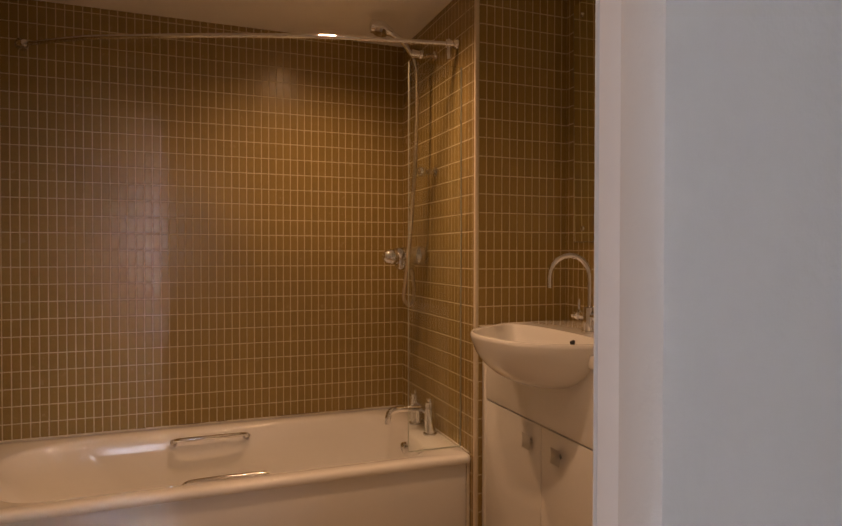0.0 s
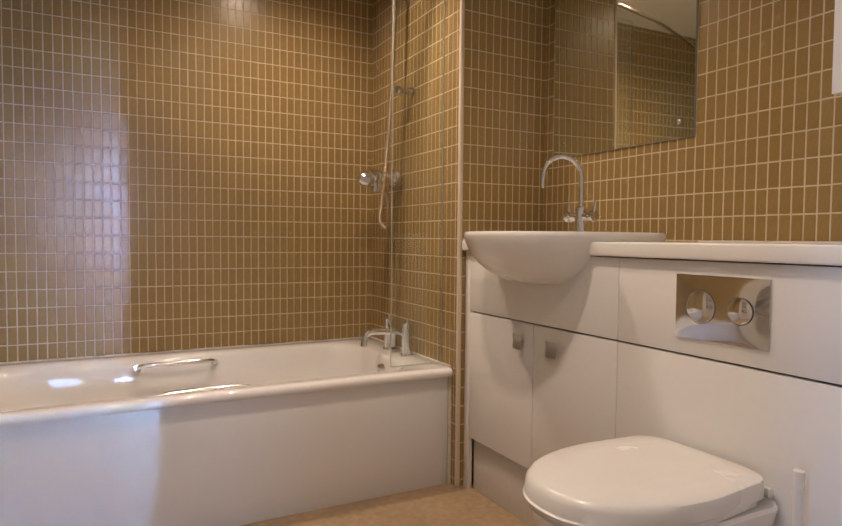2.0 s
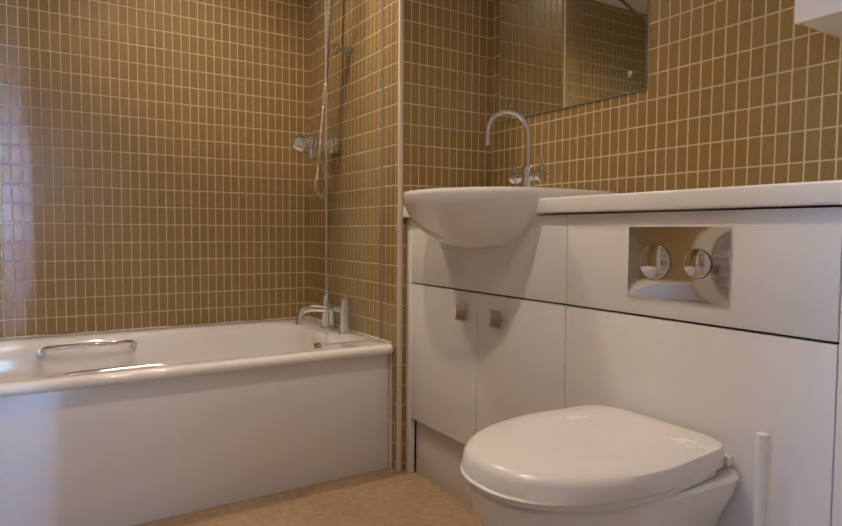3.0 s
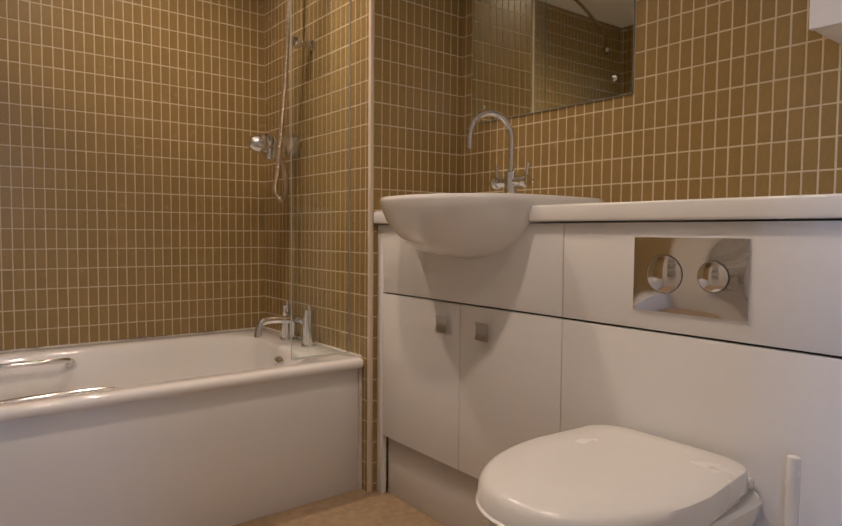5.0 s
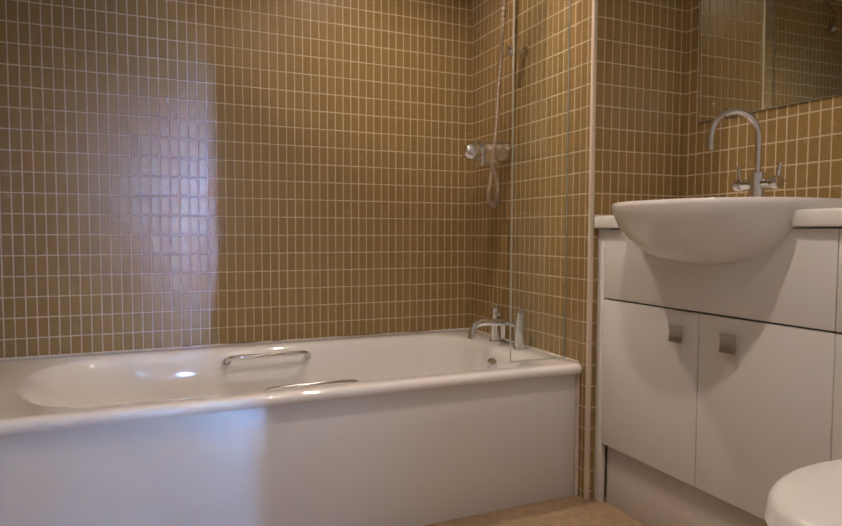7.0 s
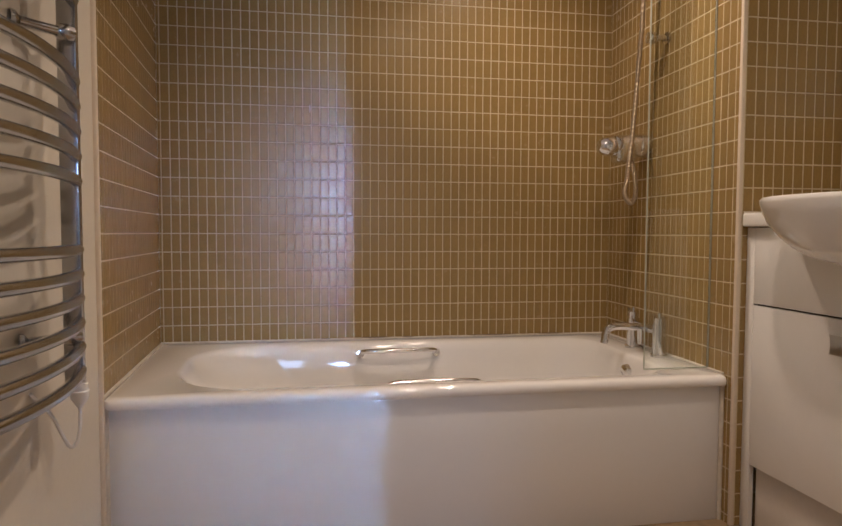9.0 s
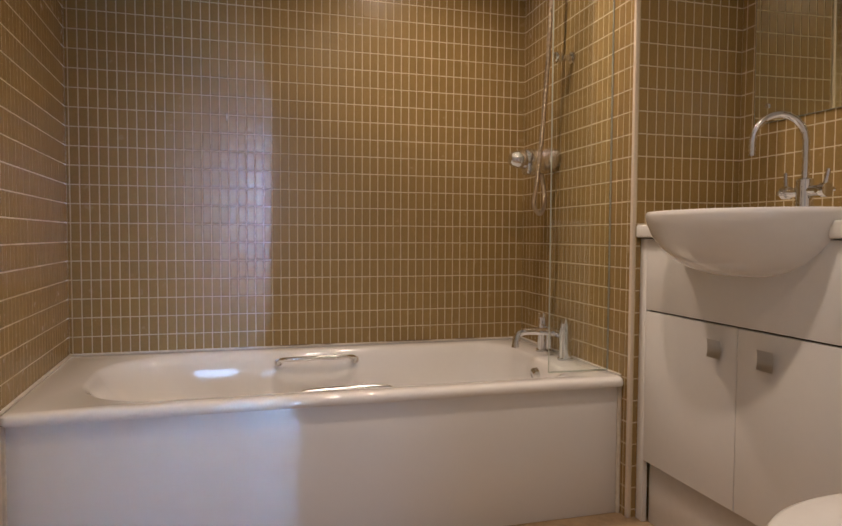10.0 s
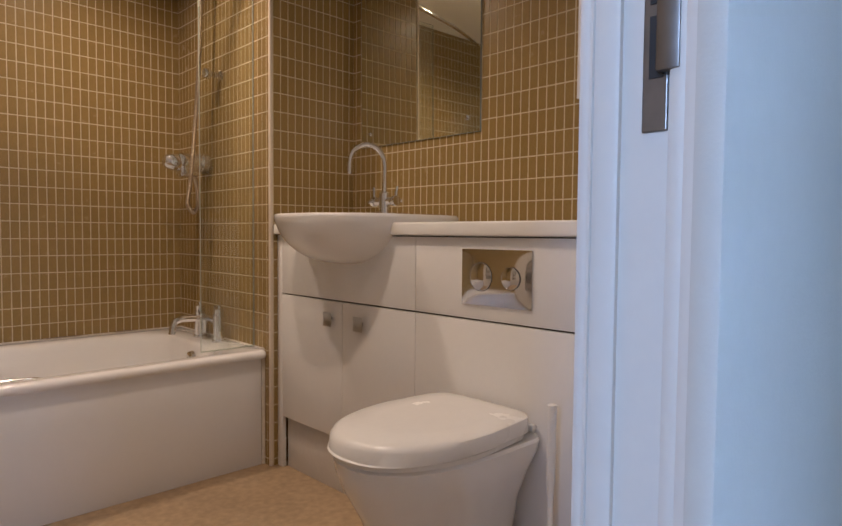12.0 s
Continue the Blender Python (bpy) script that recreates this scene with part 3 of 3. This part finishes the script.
beads = [part("sealant", tube(bmesh.new(), [a, b], 0.005, 8), SEALANT, smooth=True)
         for a, b in (((MIRROR_X - 0.004, DOOR_IN + 0.004, WT1 + 0.001), (MIRROR_X - 0.004, -1.67, WT1 + 0.001)), ((0.02, NIB_Y - 0.003, WT1 + 0.001), (0.40, NIB_Y - 0.003, WT1 + 0.001)))]
under(worktop, slab, *beads)

# semi-recessed basin
CX, CY, NB = 0.045, -1.330, 72
basin = thing("basin", (CX, CY, 0.84), "white ceramic semi-recessed basin bulging out of the vanity unit", "basin")


def basin_ring(scale_x, scale_y, z, front=0.246, half=0.305, back=0.352, cx=CX, square=0.42):
    pts = []
    for k in range(NB):
        a = 2 * math.pi * k / NB
        c, s = math.cos(a), math.sin(a)
        if c < 0:
            far = 0.83 if s > 0 else 0.985
            pts.append(Vector((cx + front * scale_x * power(c, 0.95), CY + half * scale_y * (far + (1 - far) * (1 - min(1, -c * 3))) * power(s, 0.93), z)))
        else:
            e = 1 - (1 - square) * min(1, c * 3)
            pts.append(Vector((cx + back * scale_x * power(c, e), CY + half * scale_y * power(s, e) * (1 + 0.05 * min(1, c * 3)), z)))
    return pts


rings = [basin_ring(0.14, 0.16, 0.841), basin_ring(0.34, 0.36, 0.847), basin_ring(0.53, 0.54, 0.862), basin_ring(0.69, 0.69, 0.885),
         basin_ring(0.82, 0.82, 0.914), basin_ring(0.92, 0.92, 0.948), basin_ring(0.975, 0.978, 0.980), basin_ring(1.0, 1.0, 1.002), basin_ring(1.0, 1.0, 1.010), basin_ring(0.985, 0.988, 1.016), basin_ring(0.965, 0.965, 1.017)]
inner = dict(front=0.238, half=0.272, back=0.085, square=0.85)
rings += [basin_ring(1.0, 1.0, 1.014, **inner), basin_ring(0.975, 0.98, 1.006, **inner), basin_ring(0.93, 0.94, 0.975, **inner),
          basin_ring(0.80, 0.83, 0.925, **inner), basin_ring(0.55, 0.6, 0.887, **inner), basin_ring(0.16, 0.15, 0.873, **inner)]
bowl = part("bowl", rings_mesh(bmesh.new(), rings, True, True), CERAMIC, smooth=True)
waste = part("waste", tube(bmesh.new(), [(0.02, CY, 0.870), (0.02, CY, 0.877), (0.02, CY, 0.879)], [0.032, 0.032, 0.024], 24), CHROME, label="chrome waste ring", smooth=True)
hole = part("overflow_hole", tube(bmesh.new(), [(0.130, CY - 0.05, 0.985), (0.116, CY - 0.05, 0.982)], 0.009, 14), BLACK, label="dark overflow hole")
under(basin, bowl, waste, hole)

# basin mixer with swan neck
TX, TY, TZ = 0.185, -1.385, 1.016
btap = thing("basin_mixer_tap", (TX, TY, TZ), "chrome swan-neck basin mixer with two crosshead levers", "tap")
bp = [part("body", tube(bmesh.new(), [(TX, TY, TZ - 0.002), (TX, TY, TZ + 0.006), (TX, TY, TZ + 0.007), (TX, TY, TZ + 0.085), (TX, TY, TZ + 0.09)], [0.028, 0.028, 0.022, 0.021, 0.014], 24), CHROME, smooth=True)]
neck = [(TX, TY, TZ + 0.085), (TX, TY, TZ + 0.17)]
for k in range(0, 11):
    a = math.pi * k / 10
    neck.append((TX - 0.068 * (1 - math.cos(a)) * 0.90, TY + 0.068 * (1 - math.cos(a)) * 0.40, TZ + 0.185 + 0.075 * math.sin(a)))
neck.append((neck[-1][0], neck[-1][1], neck[-1][2] - 0.035))
bp.append(part("spout", tube(bmesh.new(), neck, 0.0092, 18), CHROME, smooth=True))
for d in (1, -1):
    bm = tube(bmesh.new(), [(TX, TY + d * 0.018, TZ + 0.055), (TX, TY + d * 0.05, TZ + 0.055), (TX, TY + d * 0.052, TZ + 0.055), (TX, TY + d * 0.068, TZ + 0.055)], [0.014, 0.014, 0.019, 0.018], 20)
    bp.append(part("valve", bm, CHROME, smooth=True))
    bm = tube(bmesh.new(), [(TX, TY + d * 0.060, TZ + 0.06), (TX + 0.004, TY + d * 0.066, TZ + 0.108)], [0.0065, 0.0055], 12)
    tube(bm, [(TX - 0.03, TY + d * 0.060, TZ + 0.052), (TX + 0.03, TY + d * 0.060, TZ + 0.058)], 0.0055, 12)
    bp.append(part("lever", bm, CHROME, smooth=True))
under(btap, *bp)

# flush plate
PY0, PY1, PZ0, PZ1 = -2.166, -1.918, 0.748, 0.908
plate = thing("flush_plate", (FX, -2.04, 0.83), "polished chrome dual flush plate with two round buttons", "flush plate")
bm = bmesh.new()
n = 32
grid = []
for i in range(n + 1):
    row = []
    for j in range(n + 1):
        u, v = -1 + 2 * i / n, -1 + 2 * j / n
        # one shallow cushion that falls away to a thin edge
        dome = 0.0050 + 0.0048 * (1 - abs(u) ** 3) * (1 - abs(v) ** 3)
        row.append(bm.verts.new((FX - dome, (PY0 + PY1) / 2 + u * (PY1 - PY0) / 2, (PZ0 + PZ1) / 2 + v * (PZ1 - PZ0) / 2)))
    grid.append(row)
for i in range(n):
    for j in range(n):
        bm.faces.new((grid[i][j], grid[i][j + 1], grid[i + 1][j + 1], grid[i + 1][j]))
border = [grid[i][0] for i in range(n + 1)] + [grid[n][j] for j in range(1, n + 1)] + [grid[i][n] for i in range(n - 1, -1, -1)] + [grid[0][j] for j in range(n - 1, 0, -1)]
back = [bm.verts.new((FX - 0.0005, v.co.y, v.co.z)) for v in border]
for k in range(len(border)):
    bm.faces.new((border[k], back[k], back[(k + 1) % len(back)], border[(k + 1) % len(border)]))
bmesh.ops.recalc_face_normals(bm, faces=bm.faces)
face = part("plate", bm, CHROME, smooth=True)
buttons = []
for y, r in ((-1.994, 0.040), (-2.099, 0.031)):
    bm = rings_mesh(bmesh.new(), [[Vector((FX - d, y + r * k * math.cos(2 * math.pi * q / 36), 0.830 + r * k * math.sin(2 * math.pi * q / 36))) for q in range(36)]
                                  for k, d in ((1.0, 0.004), (1.0, 0.0115), (0.985, 0.0122), (0.955, 0.0124), (0.945, 0.0120), (0.80, 0.0136), (0.60, 0.0150), (0.40, 0.0159), (0.20, 0.0164), (0.05, 0.0165))], True, True)
    buttons.append(part("button", bm, CHROME, label="round domed push button", smooth=True))
    buttons.append(part("gap_ring", rings_mesh(bmesh.new(), [[Vector((FX - d, y + r * k * math.cos(2 * math.pi * q / 36), 0.830 + r * k * math.sin(2 * math.pi * q / 36))) for q in range(36)]
                                                             for k, d in ((1.04, 0.005), (1.04, 0.0103), (1.0, 0.0105))]), BLACK, label="dark gap round the button"))
under(plate, face, *buttons)

# toilet
toilet = thing("toilet", (-0.2, -2.035, FLOOR), "white ceramic back-to-wall toilet with closed lid", "toilet")


def pan_ring(z, length, half, x_back=0.012, square=0.32, shift=0.0, narrow=0.12):
    pts = []
    mid = x_back - length * 0.42
    for k in range(64):
        a = 2 * math.pi * k / 64
        c, s = math.cos(a), math.sin(a)
        if c < 0:
            pts.append(Vector((mid + shift + (length * 0.58) * power(c, 0.92), -2.030 + half * power(s, 0.88), z)))
        else:
            e = 1 - (1 - square) * min(1, c * 2.5)
            taper = 1 - narrow * max(0, c)
            pts.append(Vector((mid + length * 0.42 * power(c, e), -2.030 + half * taper * power(s, e), z)))
    return pts


pan = part("pan", rings_mesh(bmesh.new(), [pan_ring(FLOOR, 0.40, 0.115, FX - 0.002), pan_ring(0.03, 0.395, 0.112, FX - 0.002), pan_ring(0.15, 0.40, 0.118, FX - 0.002), pan_ring(0.26, 0.44, 0.14, FX - 0.002),
                                           pan_ring(0.34, 0.485, 0.170, FX - 0.002, narrow=0.04), pan_ring(0.39, 0.505, 0.183, FX - 0.002, narrow=-0.10), pan_ring(0.419, 0.51, 0.186, FX - 0.002, narrow=-0.13),
                                           pan_ring(0.426, 0.50, 0.180, FX - 0.002, narrow=-0.13)], True, True), CERAMIC, smooth=True)
seat = part("seat", rings_mesh(bmesh.new(), [pan_ring(0.427, 0.475, 0.178, -0.004), pan_ring(0.429, 0.484, 0.184, -0.002), pan_ring(0.439, 0.484, 0.184, -0.002), pan_ring(0.442, 0.475, 0.178, -0.004)], True, True), PLASTIC, smooth=True)
lid = part("lid", rings_mesh(bmesh.new(), [pan_ring(0.442, 0.494, 0.187, -0.002), pan_ring(0.445, 0.503, 0.191), pan_ring(0.470, 0.500, 0.190), pan_ring(0.480, 0.492, 0.186), pan_ring(0.4855, 0.466, 0.174, -0.004),
                                           pan_ring(0.4875, 0.33, 0.12, -0.04)], True, True), PLASTIC, label="closed white toilet lid", smooth=True)
hinges = [part("hinge", tube(bmesh.new(), [(0.014, y - 0.016, 0.440), (0.014, y - 0.014, 0.440), (0.014, y + 0.014, 0.440), (0.014, y + 0.016, 0.440)], [0.008, 0.011, 0.011, 0.008], 16), PLASTIC, smooth=True) for y in (-1.905, -2.175)]
under(toilet, pan, seat, lid, *hinges)

brush = thing("toilet_brush", (-0.045, -2.282, FLOOR), "white plastic toilet brush standing in its holder on the floor", "toilet brush")
bx, by = -0.045, -2.282
pot = part("holder", tube(bmesh.new(), [(bx, by, FLOOR), (bx, by, FLOOR + 0.006), (bx, by, 0.10), (bx, by, 0.105)], [0.050, 0.052, 0.046, 0.040], 26), PLASTIC, smooth=True)
stick = part("stick", tube(bmesh.new(), [(bx, by, 0.09), (bx, by, 0.30), (bx, by, 0.36), (bx, by, 0.525), (bx, by, 0.533), (bx, by, 0.536)], [0.007, 0.007, 0.0105, 0.0115, 0.011, 0.004], 16), PLASTIC, smooth=True)
under(brush, pot, stick)

# mirror and its fixings
MY0, MY1, MZ0, MZ1 = -1.643, -0.957, 1.330, 2.30
LEAN = math.tan(radians(0.5))
mirror = thing("wall_mirror", (MIRROR_X, -1.3, MZ0), "frameless rectangular wall mirror with small chrome screw caps", "mirror")
pane = block("mirror_face", MIRROR_X - 0.0075, MIRROR_X - 0.003, MY0, MY1, MZ0, MZ1, SILVER)
rim_edge = bmesh.new()
for b in ((MY0 - 0.0012, MY0, MZ0 - 0.0012, MZ1), (MY1, MY1 + 0.0012, MZ0 - 0.0012, MZ1), (MY0, MY1, MZ0 - 0.0012, MZ0)):
    box(rim_edge, MIRROR_X - 0.0078, MIRROR_X - 0.001, *b)
rim_edge = part("edge", rim_edge, MIRROR_EDGE, label="dark mirror edge")
caps = []
for y in (MY0 + 0.062, MY1 - 0.055):
    for z in (MZ0 + 0.055, MZ1 - 0.055):
        caps.append(part("screw_cap", tube(bmesh.new(), [(MIRROR_X - 0.007, y, z), (MIRROR_X - 0.0105, y, z), (MIRROR_X - 0.013, y, z)], [0.009, 0.009, 0.004], 16), CHROME, smooth=True))
under(mirror, pane, rim_edge, *caps)
for p in (pane, rim_edge, *caps):
    for v in p.data.vertices:
        v.co.x -= LEAN * (v.co.z - MZ0)

# wall cupboard
cup = thing("wall_cupboard", (0.3, -2.39, 1.32), "white laminate wall cupboard with a square metal handle", "cupboard")
QX, QY0, QY1, QZ0, QZ1 = 0.170, -2.585, -2.200, 1.322, 2.03
body = block("body", QX + 0.018, MIRROR_X - 0.002, QY0 + 0.002, QY1 - 0.002, QZ0 + 0.002, QZ1, CABINET, 0.0015)
door = block("door", QX, QX + 0.0165, QY0, QY1, QZ0, QZ1, CABINET, 0.0015)
h = square_handle(-2.52, 1.375, QX - 0.0005)
h.parent = door
pads = [part("bracket_cap", box(bmesh.new(), MIRROR_X - 0.03, MIRROR_X - 0.004, y - 0.02, y + 0.02, QZ0 - 0.006, QZ0 + 0.003, 0.002), PLASTIC, label="small white fixing cap") for y in (QY1 - 0.03,)]
under(cup, body, door, *pads)

# ---------------------------------------------------------------- towel radiator
RX, RY0, RY1 = -1.815, -1.74, -1.232
rad = thing("towel_radiator", (RX, -1.44, 0.58), "chrome ladder towel radiator with bowed rails on the white wall", "radiator")
rp = []
for y in (RY0, RY1):
    bm = box(bmesh.new(), RX - 0.028, RX + 0.011, y - 0.008, y + 0.009, 0.592, 1.80, 0.004, 2)
    rp.append(part("upright", bm, RADIATOR, smooth=True))
levels = [0.626 + 0.0516 * i for i in range(6)] + [1.028 + 0.0518 * i for i in range(5)] + [1.402 + 0.052 * i for i in range(5)]
for z in levels:
    bm = tube(bmesh.new(), arc((RX + 0.004, RY1 - 0.004, z), (RX + 0.085, (RY0 + RY1) / 2, z), (RX + 0.004, RY0 + 0.004, z), 16), 0.0122, 14)
    rp.append(part("rail", bm, RADIATOR, smooth=True))
for y, d, z in ((RY0, 1, 0.70), (RY1, -1, 0.70), (RY0, 1, 1.33), (RY1, -1, 1.33)):
    # round clamp on the upright, arm and wall rose
    bm = tube(bmesh.new(), [(RX + 0.004, y + d * 0.006, z), (RX + 0.002, y + d * 0.010, z), (RX - 0.004, y + d * 0.018, z), (RX - 0.012, y + d * 0.024, z), (RX - 0.018, y + d * 0.030, z)],
              [0.010, 0.017, 0.019, 0.017, 0.012], 18)
    tube(bm, [(RX - 0.012, y + d * 0.024, z), (LEFT_X + 0.012, y + d * 0.085, z)], 0.0105, 16)
    tube(bm, [(LEFT_X + 0.001, y + d * 0.092, z), (LEFT_X + 0.008, y + d * 0.088, z), (LEFT_X + 0.013, y + d * 0.085, z)], [0.020, 0.019, 0.012], 18)
    rp.append(part("wall_bracket", bm, RADIATOR, smooth=True))
bm = tube(bmesh.new(), [(RX, RY1, 0.597), (RX, RY1, 0.582), (RX, RY1, 0.580), (RX, RY1, 0.565), (RX, RY1, 0.550), (RX, RY1, 0.545)], [0.017, 0.017, 0.019, 0.018, 0.009, 0.006], 20)
rp.append(part("element_cap", bm, PLASTIC, label="white heating element cap", smooth=True))
bm = tube(bmesh.new(), spline([(RX, RY1, 0.55), (RX - 0.002, RY1 + 0.003, 0.50), (RX - 0.010, RY1 + 0.004, 0.466), (RX - 0.020, RY1 - 0.002, 0.460), (RX - 0.030, RY1 - 0.012, 0.485),
                               (RX - 0.045, RY1 - 0.028, 0.535), (LEFT_X + 0.010, RY1 - 0.04, 0.57), (LEFT_X + 0.003, RY1 - 0.055, 0.59)], 8), 0.0040, 10)
rp.append(part("cable", bm, PLASTIC, label="white flex looping to the wall", smooth=True))
under(rad, *rp)

# ---------------------------------------------------------------- downlights
first = None
for dx, dy in DOWNLIGHTS:
    if first is None:
        first = thing("downlight", (dx, dy, CEIL), "recessed chrome downlight glowing warm in the ceiling, third one added as fill", "downlight", group="ceiling downlights")
        bm = rings_mesh(bmesh.new(), [[Vector((dx + r * math.cos(2 * math.pi * k / 32), dy + r * math.sin(2 * math.pi * k / 32), z)) for k in range(32)]
                                      for r, z in ((0.043, CEIL - 0.0005), (0.043, CEIL - 0.004), (0.030, CEIL - 0.006), (0.028, CEIL - 0.001))])
        ring = part("bezel", bm, CHROME, smooth=True)
        bulb = part("bulb", tube(bmesh.new(), [(dx, dy, CEIL - 0.0005), (dx, dy, CEIL - 0.003)], [0.027, 0.024], 24), BULB, label="glowing bulb")
        under(first, ring, bulb)
    else:
        # copies for the second fitting and for the added fill
        copy_thing(first, pose(dx, dy, CEIL))

# ---------------------------------------------------------------- tiles
COL, ROW, ROW0, JOINT, PROUD = 0.0352, 0.0757, 0.992, 0.0043, 0.0010


def tile_mesh(w, h, cache={}):
    key = (round(w, 4), round(h, 4))
    if key not in cache:
        e = 0.0007
        verts = [(0, 0, 0), (w, 0, 0), (w, h, 0), (0, h, 0), (e, e, PROUD), (w - e, e, PROUD), (w - e, h - e, PROUD), (e, h - e, PROUD)]
        faces = [(4, 5, 6, 7), (0, 1, 5, 4), (1, 2, 6, 5), (2, 3, 7, 6), (3, 0, 4, 7)]
        me = bpy.data.meshes.new("tile")
        me.from_pydata(verts, [], faces)
        me.materials.append(TILE)
        cache[key] = (me, verts, faces)
    return cache[key]


def tile_wall(parent, origin, along, length, z0, z1, first_joint, pick, skip=None):
    """Mosaic on an upright plane: origin at its foot, along its run; the tiles face along x up. pick(c, r): which are loose pieces."""
    along = Vector(along).normalized()
    up = Vector((0, 0, 1))
    out = along.cross(up)
    frame_ = Matrix((along, up, out)).transposed().to_4x4()
    back = bmesh.new()
    q = [Vector(origin) + along * s + up * z - out * 0.0 for s, z in ((0, z0), (length, z0), (length, z1), (0, z1))]
    lo_ = [back.verts.new(p) for p in q]
    hi = [back.verts.new(p - out * 0.005) for p in q]
    back.faces.new(lo_)
    for k in range(4):
        back.faces.new((lo_[k], hi[k], hi[(k + 1) % 4], lo_[(k + 1) % 4]))
    g = part("grout", back, GROUT, parent, "beige cement grout")
    rest_v, rest_f = [], []
    r0, r1 = math.floor((z0 - ROW0) / ROW), math.ceil((z1 - ROW0) / ROW)
    rng = random.Random(int(length * 1000))
    c = 0
    s = first_joint - COL
    while s < length:
        a, b = max(s + JOINT / 2, 0.001), min(s + COL - JOINT / 2, length - 0.001)
        if b - a > 0.006:
            for r in range(r0, r1):
                za, zb = max(ROW0 + r * ROW + JOINT / 2, z0), min(ROW0 + (r + 1) * ROW - JOINT / 2, z1)
                if zb - za < 0.008 or (skip and skip(a, za)):
                    continue
                me, verts, faces = tile_mesh(b - a, zb - za)
                jitter = Vector((rng.uniform(-0.0004, 0.0004), rng.uniform(-0.0004, 0.0004), 0))
                tilt = Euler((rng.uniform(-0.0015, 0.0015), rng.uniform(-0.003, 0.003), 0)).to_matrix().to_4x4()
                m = Matrix.Translation(Vector(origin) + along * (a + jitter.x) + up * (za + jitter.y)) @ frame_ @ tilt
                if pick(c, r):
                    ob = new("tile", me)
                    ob.parent = parent
                    ob.matrix_world = m
                else:
                    base = len(rest_v)
                    rest_v += [m @ Vector(v) for v in verts]
                    rest_f += [tuple(i + base for i in f) for f in faces]
        s += COL
        c += 1
    me = bpy.data.meshes.new("tiling")
    me.from_pydata([tuple(v) for v in rest_v], [], rest_f)
    me.materials.append(TILE)
    ob = new("tiling", me)
    ob.parent = parent
    tagged(ob, "small upright brown mosaic tiles", kind="stuff")


tile_wall(wall_north, (-1.945, 0, 0), (1, 0, 0), 1.945, 0.40, CEIL, 0.012, lambda c, r: 14 <= c < 36 and -3 <= r < 10)
tile_wall(wall_east_bath, (0, 0, 0), (0, -1, 0), -NIB_Y, FLOOR, CEIL, 0.012, lambda c, r: 2 <= c < 25 and -3 <= r < 10,
          skip=lambda a, z: z < 0.38 and a < 0.78)
tile_wall(wall_nib, (0, NIB_Y, 0), (1, 0, 0), MIRROR_X, FLOOR, CEIL, 0.014, lambda c, r: -8 <= r < 13, skip=lambda a, z: z < 0.9 and a > 0.1)
tile_wall(wall_east, (MIRROR_X, NIB_Y, 0), (0, -1, 0), NIB_Y - DOOR_IN, 0.97, CEIL, 0.02, lambda c, r: 20 <= c < 56 and -1 <= r < 7)
tile_wall(wall_west_bath, (LEFT_X, -0.88, 0), (-1.946 - LEFT_X, 0.88, 0), math.hypot(0.88, 0.054), FLOOR, CEIL, 0.02, lambda c, r: 0 <= c < 24 and -3 <= r < 9,
          skip=lambda a, z: z < 0.38 and a > 0.1)
for nm, x, y, lab in (("trim", 0.0, NIB_Y, "cream corner trim on the tiled nib"), ("trim_west", LEFT_X, -0.884, "cream edge trim beside the tiles")):
    tagged(block(nm, x - 0.004, x + 0.011, y - 0.005, y + 0.009, FLOOR, CEIL, TRIM, 0.004, segments=3), lab, "trim", kind="structure")
marks = ((-1.341, 1.438, 0.004, 0.016, "small chip of old adhesive on a tile"), (-1.154, 0.531, 0.004, 0.004, "dark rust spot on a tile"), (-1.09, 0.675, 0.003, 0.003, "dark rust spot on a tile"))
for x, z, w, h, lab in marks:
    bm = tube(bmesh.new(), [(x, -0.0005, z - h), (x + 0.001, -0.0022, z), (x, -0.0005, z + h)], [w * 0.4, w, w * 0.4], 8)
    p = part("tile_mark", bm, SEALANT_DARK if h < 0.01 else SEALANT, wall_north, lab)
